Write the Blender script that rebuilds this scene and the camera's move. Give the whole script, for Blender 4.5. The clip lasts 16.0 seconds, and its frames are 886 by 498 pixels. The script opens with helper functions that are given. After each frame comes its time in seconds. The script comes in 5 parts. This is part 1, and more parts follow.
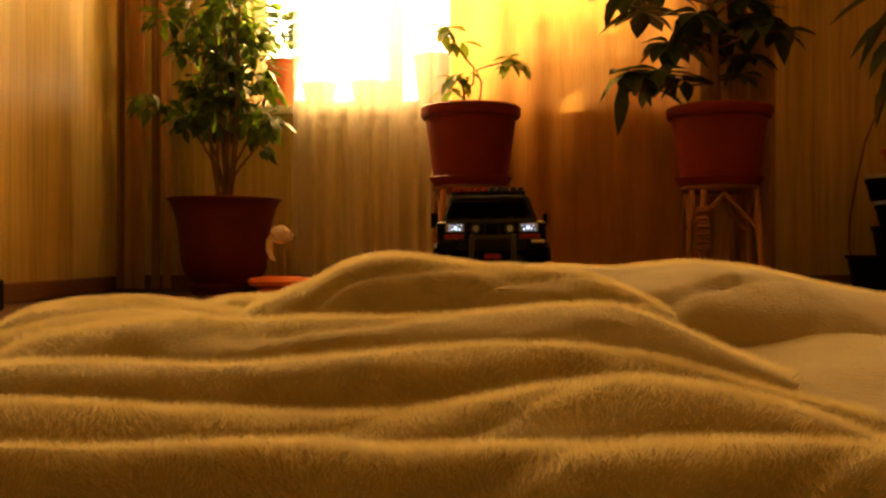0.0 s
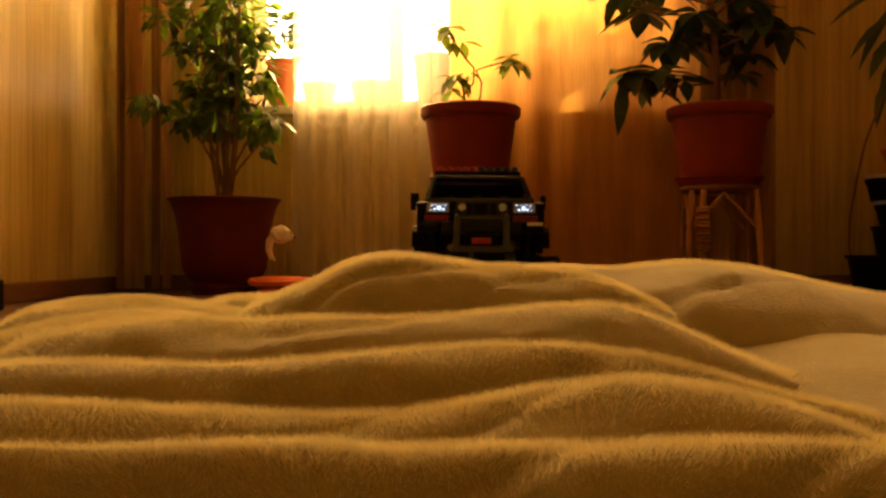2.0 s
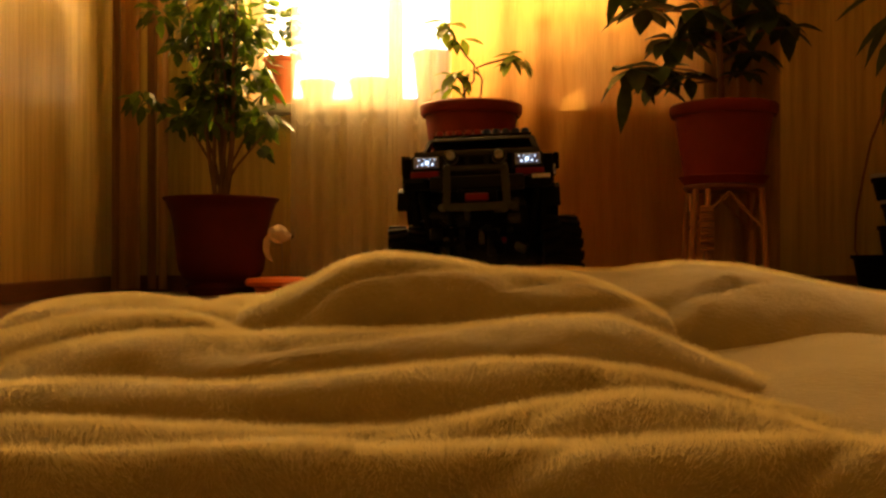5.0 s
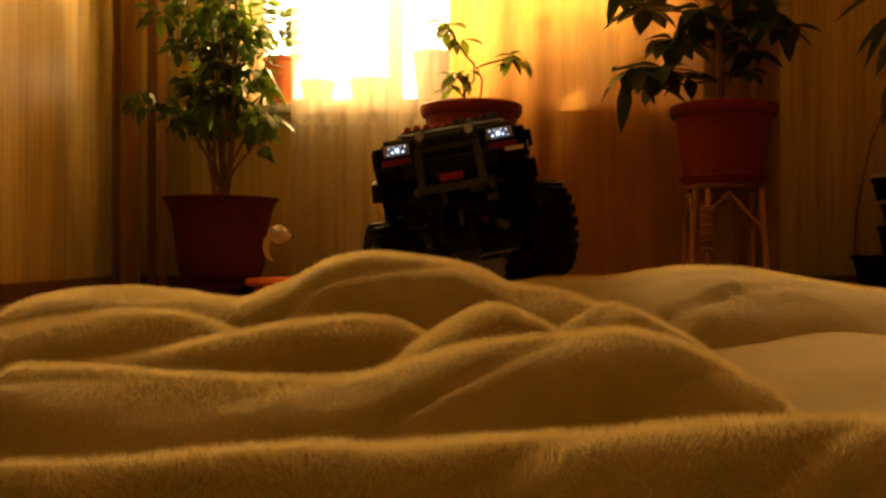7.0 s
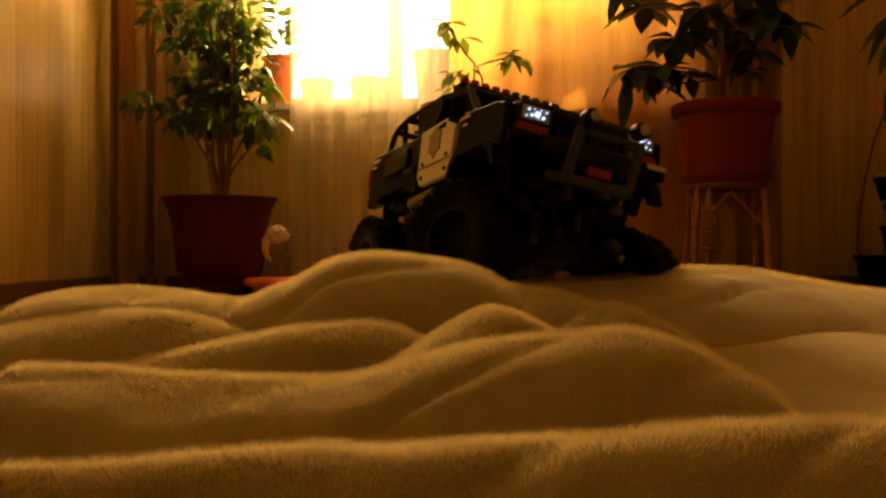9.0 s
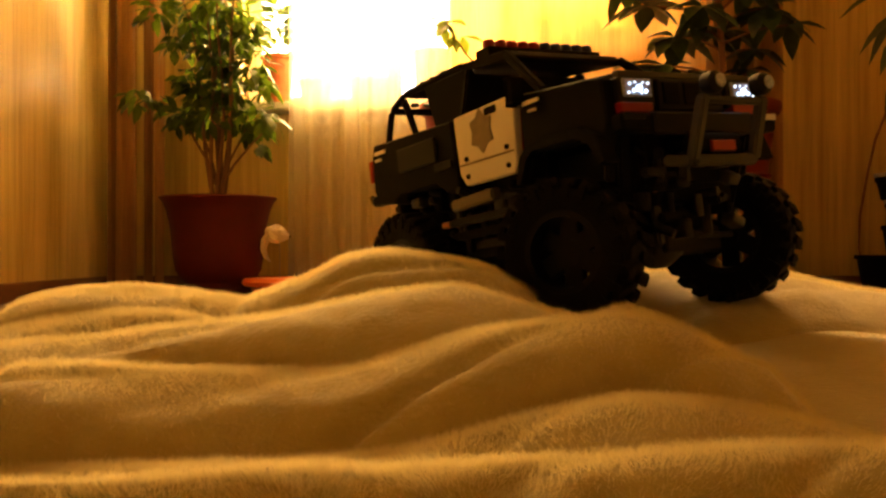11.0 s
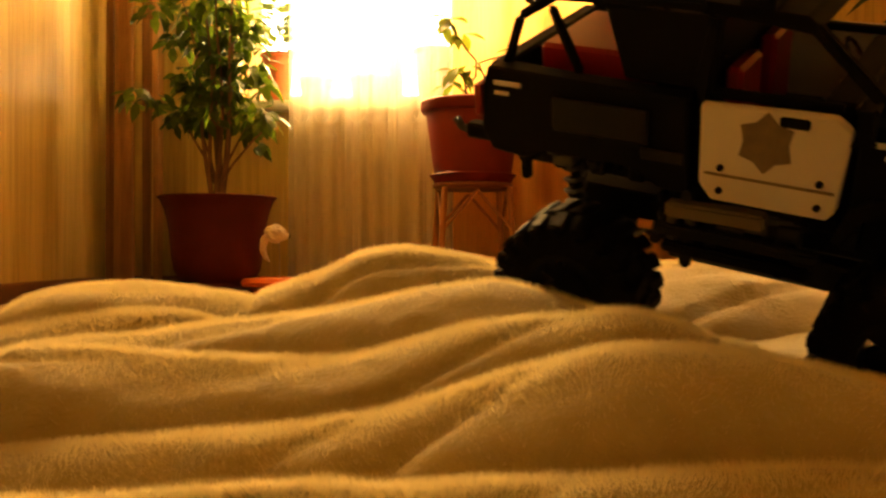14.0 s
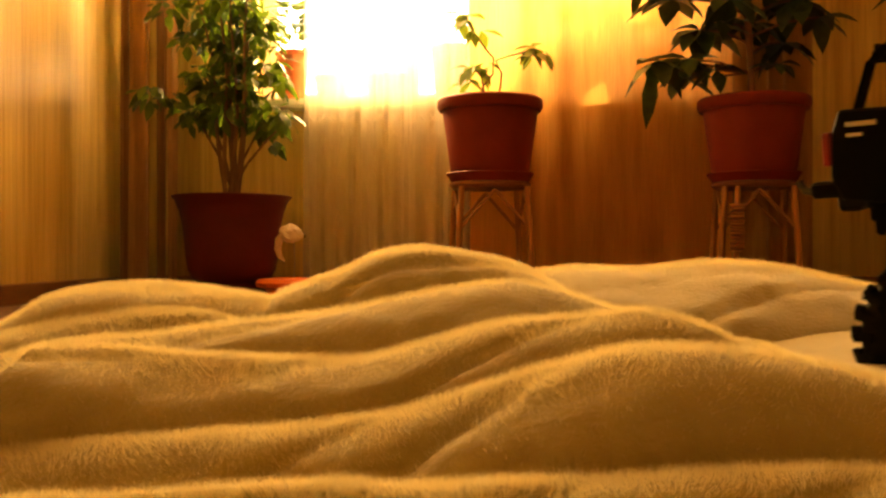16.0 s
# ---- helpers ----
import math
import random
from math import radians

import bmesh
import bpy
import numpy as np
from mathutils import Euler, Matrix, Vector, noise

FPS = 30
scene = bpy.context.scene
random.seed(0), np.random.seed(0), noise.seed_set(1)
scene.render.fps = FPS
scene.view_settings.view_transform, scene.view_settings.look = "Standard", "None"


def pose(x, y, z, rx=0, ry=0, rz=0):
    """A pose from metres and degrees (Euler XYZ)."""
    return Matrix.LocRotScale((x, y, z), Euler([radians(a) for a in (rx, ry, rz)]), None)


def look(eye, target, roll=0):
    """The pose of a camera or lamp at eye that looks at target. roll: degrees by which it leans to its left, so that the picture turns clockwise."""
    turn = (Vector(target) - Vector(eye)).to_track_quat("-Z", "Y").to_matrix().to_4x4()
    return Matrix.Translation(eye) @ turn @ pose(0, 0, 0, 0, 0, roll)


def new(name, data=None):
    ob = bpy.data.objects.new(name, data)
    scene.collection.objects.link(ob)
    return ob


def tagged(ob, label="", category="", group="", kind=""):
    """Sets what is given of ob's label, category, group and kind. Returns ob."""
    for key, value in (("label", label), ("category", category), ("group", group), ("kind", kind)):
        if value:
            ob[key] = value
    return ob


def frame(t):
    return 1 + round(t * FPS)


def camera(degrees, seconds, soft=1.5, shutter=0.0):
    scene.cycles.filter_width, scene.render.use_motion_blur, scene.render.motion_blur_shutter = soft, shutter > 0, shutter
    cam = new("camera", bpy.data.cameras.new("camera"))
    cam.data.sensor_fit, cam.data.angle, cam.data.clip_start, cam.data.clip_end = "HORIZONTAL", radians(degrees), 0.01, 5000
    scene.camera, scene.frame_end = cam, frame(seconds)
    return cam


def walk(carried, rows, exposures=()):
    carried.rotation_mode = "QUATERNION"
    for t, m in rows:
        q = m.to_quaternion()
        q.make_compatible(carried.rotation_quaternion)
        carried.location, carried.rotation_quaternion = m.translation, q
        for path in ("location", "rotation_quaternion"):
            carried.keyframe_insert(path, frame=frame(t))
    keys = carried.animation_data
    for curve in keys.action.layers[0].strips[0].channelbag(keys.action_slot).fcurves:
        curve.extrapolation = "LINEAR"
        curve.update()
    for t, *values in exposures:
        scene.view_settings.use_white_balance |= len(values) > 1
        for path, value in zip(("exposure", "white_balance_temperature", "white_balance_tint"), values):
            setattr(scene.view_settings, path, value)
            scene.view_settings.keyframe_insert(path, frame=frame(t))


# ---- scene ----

cam = camera(50, 16.0, soft=2.5, shutter=0.5)
EYE_Z = 0.15
# the camera stands on the blanket and is drawn along with it: seconds, way into the room, turn to the left
DRIFT = [(0, 0.000, 0), (2, 0.000, 0), (2.5, 0.010, 0), (3, 0.030, 0), (3.5, 0.051, 0), (4.2, 0.051, 0), (6.3, 0.051, 0), (8.5, 0.053, 0),
         (9, 0.072, 0), (9.5, 0.079, 0), (11.5, 0.092, -0.04), (12, 0.099, 0), (12.5, 0.111, 0), (13.5, 0.124, 0.05), (14.4, 0.132, 0.12),
         (14.6, 0.135, 0.3), (14.8, 0.141, 0.85), (15, 0.149, 1.08), (15.5, 0.161, 1.08), (16, 0.173, 1.08)]
EXPOSURE = [(0, 0.0), (2.8, -0.03), (3.5, -0.25), (9, -0.34), (10, -0.1), (11.3, 0.82), (12.5, 0.80), (14, 0.72), (15.4, 0.62), (16, 0.82)]
walk(cam, [(t, pose(0, y, EYE_Z, 90.2, 0, a)) for t, y, a in DRIFT], EXPOSURE)


def drift(t):
    """How far the blanket has been drawn into the room at t seconds."""
    for (t0, y0, _), (t1, y1, _) in zip(DRIFT, DRIFT[1:]):
        if t0 <= t <= t1:
            return y0 + (y1 - y0) * (t - t0) / (t1 - t0)
    return DRIFT[-1][1]


# ---- light ----
WALL_Y = 3.77
WIN = (-0.79, 0.86, 0.722, 2.3)
world = bpy.data.worlds.new("world")
scene.world = world
world.use_nodes = True
wn = world.node_tree
sky = wn.nodes.new("ShaderNodeTexSky")
sky.sky_type, sky.sun_disc, sky.sun_elevation, sky.sun_rotation = "NISHITA", False, radians(29), radians(17)
wn.links.new(sky.outputs[0], wn.nodes["Background"].inputs[0])
wn.nodes["Background"].inputs[1].default_value = 0.12

sun = new("sun", bpy.data.lights.new("sun", "SUN"))
sun.data.energy, sun.data.angle, sun.data.color = 5.0, radians(0.6), (1.0, 0.68, 0.26)
sun.matrix_basis = look((1.6, 6.9, 2.9), (0.6, 3.7, 1.0))

window_light = new("window_light", bpy.data.lights.new("window_light", "AREA"))
window_light.data.shape, window_light.data.size, window_light.data.size_y = "RECTANGLE", 0.60, 1.4
window_light.data.energy, window_light.data.color = 138, (1.0, 0.54, 0.155)
window_light.data.spread = radians(145)
window_light.matrix_basis = look((-0.48, WALL_Y + 0.14, 1.58), (0.0, 0.0, 0.75))

window_light_b = new("window_light", bpy.data.lights.new("window_light", "AREA"))
window_light_b.data.shape, window_light_b.data.size, window_light_b.data.size_y = "RECTANGLE", 0.76, 1.4
window_light_b.data.energy, window_light_b.data.color = 28, (1.0, 0.53, 0.13)
window_light_b.matrix_basis = look((0.43, WALL_Y + 0.14, 1.5), (0.43, 0.0, 1.2))


# ---- materials ----
def mat(name, color, rough=0.6, color2=None, scale=20.0, stretch=(1, 1, 1), bump=0.0, bump_scale=60.0, metal=0.0, sheen=0.0,
        trans=0.0, alpha=1.0, spec=0.5, obj_var=0.0, detail=4.0):
    m = bpy.data.materials.new(name)
    m.use_nodes = True
    nt = m.node_tree
    N, L = nt.nodes, nt.links
    b = N["Principled BSDF"]
    b.inputs["Roughness"].default_value = rough
    b.inputs["Metallic"].default_value = metal
    b.inputs["Specular IOR Level"].default_value = spec
    if sheen:
        b.inputs["Sheen Weight"].default_value = sheen
        b.inputs["Sheen Roughness"].default_value = 0.5
    co = N.new("ShaderNodeTexCoord")
    mp = N.new("ShaderNodeMapping")
    mp.inputs["Scale"].default_value = stretch
    L.new(co.outputs["Object"], mp.inputs[0])
    n1 = N.new("ShaderNodeTexNoise")
    n1.inputs["Scale"].default_value, n1.inputs["Detail"].default_value = scale, detail
    L.new(mp.outputs[0], n1.inputs["Vector"])
    n2 = N.new("ShaderNodeTexNoise")
    n2.inputs["Scale"].default_value, n2.inputs["Detail"].default_value = scale * 0.13, 3
    L.new(mp.outputs[0], n2.inputs["Vector"])
    mul = N.new("ShaderNodeMath")
    mul.operation = "MULTIPLY_ADD"
    mul.inputs[1].default_value, mul.inputs[2].default_value = 0.5, 0.0
    L.new(n1.outputs["Fac"], mul.inputs[0])
    add = N.new("ShaderNodeMath")
    add.operation = "MULTIPLY_ADD"
    add.inputs[1].default_value = 0.5
    L.new(n2.outputs["Fac"], add.inputs[0])
    L.new(mul.outputs[0], add.inputs[2])
    ramp = N.new("ShaderNodeValToRGB")
    ramp.color_ramp.elements[0].position, ramp.color_ramp.elements[1].position = 0.36, 0.64
    c2 = color2 or tuple(c * 0.75 for c in color)
    ramp.color_ramp.elements[0].color, ramp.color_ramp.elements[1].color = (*c2, 1), (*color, 1)
    L.new(add.outputs[0], ramp.inputs[0])
    out = ramp.outputs[0]
    if obj_var:
        oi = N.new("ShaderNodeNewGeometry")
        hs = N.new("ShaderNodeHueSaturation")
        mr = N.new("ShaderNodeMapRange")
        mr.inputs[3].default_value, mr.inputs[4].default_value = 1 - obj_var, 1 + obj_var
        L.new(oi.outputs["Random Per Island"], mr.inputs[0])
        L.new(mr.outputs[0], hs.inputs["Value"])
        L.new(out, hs.inputs["Color"])
        out = hs.outputs[0]
    L.new(out, b.inputs["Base Color"])
    if bump:
        n3 = N.new("ShaderNodeTexNoise")
        n3.inputs["Scale"].default_value, n3.inputs["Detail"].default_value = bump_scale, 5
        L.new(mp.outputs[0], n3.inputs["Vector"])
        bp = N.new("ShaderNodeBump")
        bp.inputs["Strength"].default_value, bp.inputs["Distance"].default_value = bump, 0.01
        L.new(n3.outputs["Fac"], bp.inputs["Height"])
        L.new(bp.outputs[0], b.inputs["Normal"])
    last = b.outputs[0]
    if trans:
        tr = N.new("ShaderNodeBsdfTranslucent")
        L.new(out, tr.inputs[0])
        mx = N.new("ShaderNodeMixShader")
        mx.inputs[0].default_value = trans
        L.new(last, mx.inputs[1])
        L.new(tr.outputs[0], mx.inputs[2])
        last = mx.outputs[0]
    if alpha < 1:
        tp = N.new("ShaderNodeBsdfTransparent")
        mx = N.new("ShaderNodeMixShader")
        mx.inputs[0].default_value = alpha
        L.new(tp.outputs[0], mx.inputs[1])
        L.new(last, mx.inputs[2])
        last = mx.outputs[0]
    L.new(last, N["Material Output"].inputs[0])
    return m


def glow(name, color, strength):
    m = bpy.data.materials.new(name)
    m.use_nodes = True
    N = m.node_tree.nodes
    e = N.new("ShaderNodeEmission")
    e.inputs[0].default_value, e.inputs[1].default_value = (*color, 1), strength
    m.node_tree.links.new(e.outputs[0], N["Material Output"].inputs[0])
    return m


M_WALLPAPER = mat("wallpaper", (0.72, 0.56, 0.185), 0.32, (0.42, 0.295, 0.07), 7, (9, 9, 0.35), 0.3, 30, detail=8.0)
M_CEIL = mat("ceiling_paint", (0.50, 0.40, 0.24), 0.8, (0.44, 0.35, 0.20), 6)
M_FLOOR = mat("floor_board", (0.16, 0.075, 0.03), 0.4, (0.09, 0.04, 0.016), 12, (1, 9, 1), 0.1, 60)
M_BASE = mat("baseboard_wood", (0.20, 0.085, 0.03), 0.38, (0.12, 0.05, 0.018), 10, (8, 0.6, 8))
M_PVC = mat("white_frame", (0.8, 0.8, 0.78), 0.35, (0.76, 0.75, 0.72), 8)
M_SILL = mat("white_sill", (0.78, 0.76, 0.7), 0.3, (0.7, 0.67, 0.6), 8)
M_REVEAL = mat("reveal_paint", (0.75, 0.66, 0.48), 0.6, (0.66, 0.56, 0.4), 8)
M_SHEER = mat("sheer_voile", (0.88, 0.85, 0.76), 0.7, (0.78, 0.74, 0.62), 90, (1, 1, 0.2), trans=0.4, alpha=0.44)
M_LACE = mat("lace_thread", (0.85, 0.82, 0.74), 0.7, (0.7, 0.66, 0.56), 90, trans=0.4, alpha=0.5)
M_VOILE = mat("gold_voile", (0.80, 0.45, 0.12), 0.6, (0.66, 0.34, 0.08), 30, (6, 6, 0.3), 0.15, 120, trans=0.62)
# darker drape colour, only for strips that stand in for shade
M_SHADE_DRAPE = mat("shade_brown_drape", (0.30, 0.16, 0.055), 0.55, (0.2, 0.1, 0.035), 30, (6, 6, 0.3), 0.2, 120, sheen=0.3, trans=0.12)
M_DRAPE2 = mat("tan_drape", (0.48, 0.28, 0.10), 0.55, (0.34, 0.185, 0.06), 30, (6, 6, 0.3), 0.2, 120, sheen=0.3, trans=0.3)
# plush coloured deeper for shaded slopes, pile paler for highlights on the crests
M_BLANKET = mat("cream_plush", (0.55, 0.48, 0.215), 0.95, (0.46, 0.395, 0.165), 55, (1, 1, 1), 0.3, 260, sheen=0.8, spec=0.1, trans=0.12)
M_FUR = mat("highlight_pile", (0.80, 0.73, 0.43), 0.95, (0.72, 0.65, 0.37), 30, sheen=0.8, trans=0.7, spec=0.1, obj_var=0.05)
M_POT = mat("terracotta_plastic", (0.18, 0.017, 0.009), 0.55, (0.14, 0.012, 0.007), 14, (1, 1, 1), 0.08, 80, spec=0.25)
M_POT2 = mat("maroon_plastic", (0.10, 0.010, 0.008), 0.55, (0.08, 0.008, 0.006), 14, (1, 1, 1), 0.08, 80, spec=0.25)
M_POT3 = mat("orange_pot", (0.60, 0.17, 0.055), 0.5, (0.5, 0.13, 0.04), 14, trans=0.1)
M_POT4 = mat("lilac_pot", (0.42, 0.25, 0.26), 0.5, (0.36, 0.2, 0.21), 14, trans=0.05)
M_POT5 = mat("white_pot", (0.78, 0.74, 0.68), 0.5, (0.7, 0.65, 0.58), 14, trans=0.15)
M_SOIL = mat("soil", (0.05, 0.03, 0.018), 0.95, (0.025, 0.015, 0.01), 60, bump=0.9, bump_scale=90)
M_LEAF = mat("ficus_leaf", (0.115, 0.18, 0.010), 0.34, (0.04, 0.08, 0.006), 25, trans=0.55, obj_var=0.45)
M_LEAF2 = mat("aralia_leaf", (0.05, 0.09, 0.022), 0.38, (0.02, 0.042, 0.012), 45, trans=0.22, obj_var=0.4)
M_BARK = mat("bark", (0.22, 0.12, 0.06), 0.8, (0.12, 0.06, 0.03), 60, (1, 1, 0.3), 0.5, 90)
M_STEM = mat("aralia_stem", (0.2, 0.085, 0.05), 0.6, (0.13, 0.05, 0.03), 60)
M_CANE = mat("wicker_cane", (0.37, 0.165, 0.05), 0.45, (0.24, 0.10, 0.03), 40, (1, 1, 0.4), 0.3, 90)
M_DARKCANE = mat("dark_cane", (0.20, 0.075, 0.035), 0.45, (0.13, 0.045, 0.02), 40)
M_BLACK = mat("black_plastic", (0.0055, 0.0053, 0.005), 0.6, (0.004, 0.004, 0.0038), 30, bump=0.05, spec=0.06)
M_DGREY = mat("dark_grey_plastic", (0.018, 0.018, 0.017), 0.5, (0.014, 0.014, 0.013), 30, spec=0.1)
M_GREY = mat("grey_plastic", (0.07, 0.068, 0.06), 0.6, (0.055, 0.053, 0.047), 30, spec=0.15)
M_OLIVE = mat("olive_grey_plastic", (0.16, 0.14, 0.09), 0.45, (0.12, 0.10, 0.065), 30, spec=0.3)
M_WHITE = mat("white_plastic", (0.72, 0.69, 0.62), 0.35, (0.68, 0.64, 0.57), 30)
M_RED = mat("red_plastic", (0.34, 0.006, 0.005), 0.32, (0.22, 0.007, 0.006), 30, trans=0.1)
M_BLUE = mat("blue_plastic", (0.008, 0.025, 0.14), 0.32, (0.006, 0.02, 0.12), 30, trans=0.1)
M_TAN = mat("orange_tan_plastic", (0.62, 0.26, 0.10), 0.35, (0.55, 0.22, 0.08), 30)
M_BADGE = mat("badge_ink", (0.16, 0.125, 0.08), 0.4, (0.24, 0.19, 0.11), 120)
M_RUBBER = mat("rubber", (0.006, 0.0055, 0.005), 0.75, (0.004, 0.004, 0.0035), 60, bump=0.2, bump_scale=120, spec=0.1)
M_RIM = mat("rim_plastic", (0.006, 0.006, 0.006), 0.45, spec=0.15)
M_ORANGE = mat("orange_toy", (0.75, 0.17, 0.02), 0.4, (0.66, 0.13, 0.015), 20, trans=0.15)
M_MOUSE = mat("white_plush", (0.8, 0.72, 0.6), 0.95, (0.65, 0.56, 0.42), 80, bump=0.6, bump_scale=150, sheen=0.3)
M_WIRE = mat("wire", (0.5, 0.42, 0.3), 0.4, metal=0.6)
M_CLEARRIM = mat("milky_rim", (0.8, 0.78, 0.72), 0.25, (0.7, 0.68, 0.62), 20, trans=0.5)
M_LEAF_LIGHT = mat("young_leaf", (0.22, 0.32, 0.03), 0.4, (0.13, 0.21, 0.018), 25, trans=0.5, obj_var=0.3)
M_LAMP = glow("headlamp_led", (0.62, 0.76, 1.0), 2.6)
# pale blue speckle paints the lamp's scattered light onto the lens
M_LENS_GLITTER = mat("lens_painted_glitter", (0.50, 0.56, 0.66), 0.12, (0.10, 0.12, 0.17), 500)
M_SKYCARD = glow("bright_haze", (1.0, 0.95, 0.85), 7.0)


# ---- mesh helpers ----
def finish(name, bm, material, parent=None, label="", smooth=None):
    me = bpy.data.meshes.new(name)
    bmesh.ops.recalc_face_normals(bm, faces=bm.faces)
    bm.to_mesh(me)
    bm.free()
    me.materials.append(material)
    if smooth is not None:
        for p in me.polygons:
            p.use_smooth = True
        me.set_sharp_from_angle(angle=radians(smooth))
    ob = new(name, me)
    if parent is not None:
        ob.parent = parent
    if label:
        tagged(ob, label)
    return ob


def part(name, bm, material, parent, label="", smooth=None):
    return finish(name, bm, material, parent, label, smooth)


def thing(name, m=None):
    ob = new(name)
    ob.empty_display_size = 0.05
    if m is not None:
        ob.matrix_basis = m
    return ob


def box(x0, x1, y0, y1, z0, z1, bevel=0.0, bm=None, segs=1):
    b = bmesh.new()
    bmesh.ops.create_cube(b, size=1)
    for v in b.verts:
        v.co = Vector(((x0 + x1) / 2 + v.co.x * (x1 - x0), (y0 + y1) / 2 + v.co.y * (y1 - y0), (z0 + z1) / 2 + v.co.z * (z1 - z0)))
    if bevel:
        bmesh.ops.bevel(b, geom=b.edges[:], offset=bevel, segments=segs, affect="EDGES")
    return join(bm, b)


def join(bm, b, m=None):
    if m is not None:
        b.transform(m)
    if bm is None:
        return b
    tmp = bpy.data.meshes.new("tmp")
    b.to_mesh(tmp)
    b.free()
    bm.from_mesh(tmp)
    bpy.data.meshes.remove(tmp)
    return bm


def prism(poly, x0, x1, bevel=0.0, bm=None):
    """Side profile (y, z) pushed along x."""
    b = bmesh.new()
    a = [b.verts.new((x0, y, z)) for y, z in poly]
    c = [b.verts.new((x1, y, z)) for y, z in poly]
    b.faces.new(a)
    b.faces.new(c[::-1])
    n = len(poly)
    for i in range(n):
        b.faces.new((a[i], c[i], c[(i + 1) % n], a[(i + 1) % n]))
    if bevel:
        bmesh.ops.bevel(b, geom=b.edges[:], offset=bevel, segments=1, affect="EDGES")
    return join(bm, b)


def lathe(profile, segs=40, bm=None, m=None):
    """Turns (r, z) about z."""
    b = bmesh.new()
    rings = []
    for r, z in profile:
        if r < 1e-6:
            rings.append([b.verts.new((0, 0, z))])
        else:
            rings.append([b.verts.new((r * math.cos(2 * math.pi * i / segs), r * math.sin(2 * math.pi * i / segs), z)) for i in range(segs)])
    for p, q in zip(rings, rings[1:]):
        for i in range(segs):
            j = (i + 1) % segs
            if len(p) == 1 and len(q) == 1:
                continue
            if len(p) == 1:
                b.faces.new((p[0], q[i], q[j]))
            elif len(q) == 1:
                b.faces.new((p[i], q[0], p[j]))
            else:
                b.faces.new((p[i], q[i], q[j], p[j]))
    return join(bm, b, m)


def tube(points, radii, segs=8, bm=None):
    """A round rod through points, with a radius for each."""
    b = bmesh.new()
    pts = [Vector(p) for p in points]
    if not hasattr(radii, "__len__"):
        radii = [radii] * len(pts)
    rings = []
    for i, p in enumerate(pts):
        d = (pts[min(i + 1, len(pts) - 1)] - pts[max(i - 1, 0)]).normalized()
        u = d.orthogonal().normalized() if i == 0 else (u - d * u.dot(d)).normalized()
        w = d.cross(u)
        rings.append([b.verts.new(p + (u * math.cos(2 * math.pi * k / segs) + w * math.sin(2 * math.pi * k / segs)) * radii[i]) for k in range(segs)])
    for p, q in zip(rings, rings[1:]):
        for k in range(segs):
            b.faces.new((p[k], p[(k + 1) % segs], q[(k + 1) % segs], q[k]))
    b.faces.new(rings[0][::-1])
    b.faces.new(rings[-1])
    return join(bm, b)


AX_X = Matrix.Rotation(radians(90), 4, "Y")


# ---- the room ----
ROOM_L, ROOM_R, ROOM_B, ROOM_H = -1.276, 2.05, -5.5, 2.6
floor = tagged(finish("floor", box(ROOM_L - 0.1, ROOM_R + 0.1, ROOM_B - 0.1, WALL_Y + 0.1, -0.1, 0.0), M_FLOOR),
               "dark brown wooden floor along the walls", "floor", kind="structure")
tagged(finish("ceiling", box(ROOM_L - 0.1, ROOM_R + 0.1, ROOM_B - 0.1, WALL_Y + 0.3, ROOM_H, ROOM_H + 0.1), M_CEIL), "plain pale painted ceiling", "ceiling", kind="structure")
tagged(finish("wall_west", box(ROOM_L - 0.1, ROOM_L, ROOM_B, WALL_Y, 0.0, ROOM_H), M_WALLPAPER), "side wall with vertical striped beige wallpaper", "wall", kind="structure")
tagged(finish("wall_east", box(ROOM_R, ROOM_R + 0.1, ROOM_B, WALL_Y, 0.0, ROOM_H), M_WALLPAPER), "side wall with vertical striped beige wallpaper", "wall", kind="structure")
tagged(finish("wall_south", box(ROOM_L - 0.1, ROOM_R + 0.1, ROOM_B - 0.1, ROOM_B, 0.0, ROOM_H), M_WALLPAPER), "wall with beige wallpaper behind the blanket", "wall", kind="structure")
wb = box(ROOM_L - 0.1, WIN[0], WALL_Y, WALL_Y + 0.3, 0, ROOM_H)
box(WIN[1], ROOM_R + 0.1, WALL_Y, WALL_Y + 0.3, 0, ROOM_H, bm=wb)
box(WIN[0], WIN[1], WALL_Y, WALL_Y + 0.3, 0, WIN[2] - 0.035, bm=wb)
box(WIN[0], WIN[1], WALL_Y, WALL_Y + 0.3, WIN[3], ROOM_H, bm=wb)
tagged(finish("wall_north", wb, M_WALLPAPER), "window wall with beige wallpaper and a deep opening", "wall", kind="structure")
tagged(finish("baseboard", box(ROOM_L, ROOM_L + 0.018, ROOM_B, WALL_Y - 0.02, 0, 0.06, 0.004), M_BASE), "brown wooden baseboard along the side wall", "baseboard", kind="structure")
tagged(finish("baseboard", box(ROOM_L, ROOM_R, WALL_Y - 0.018, WALL_Y, 0, 0.06, 0.004), M_BASE), "brown wooden baseboard below the window", "baseboard", kind="structure")


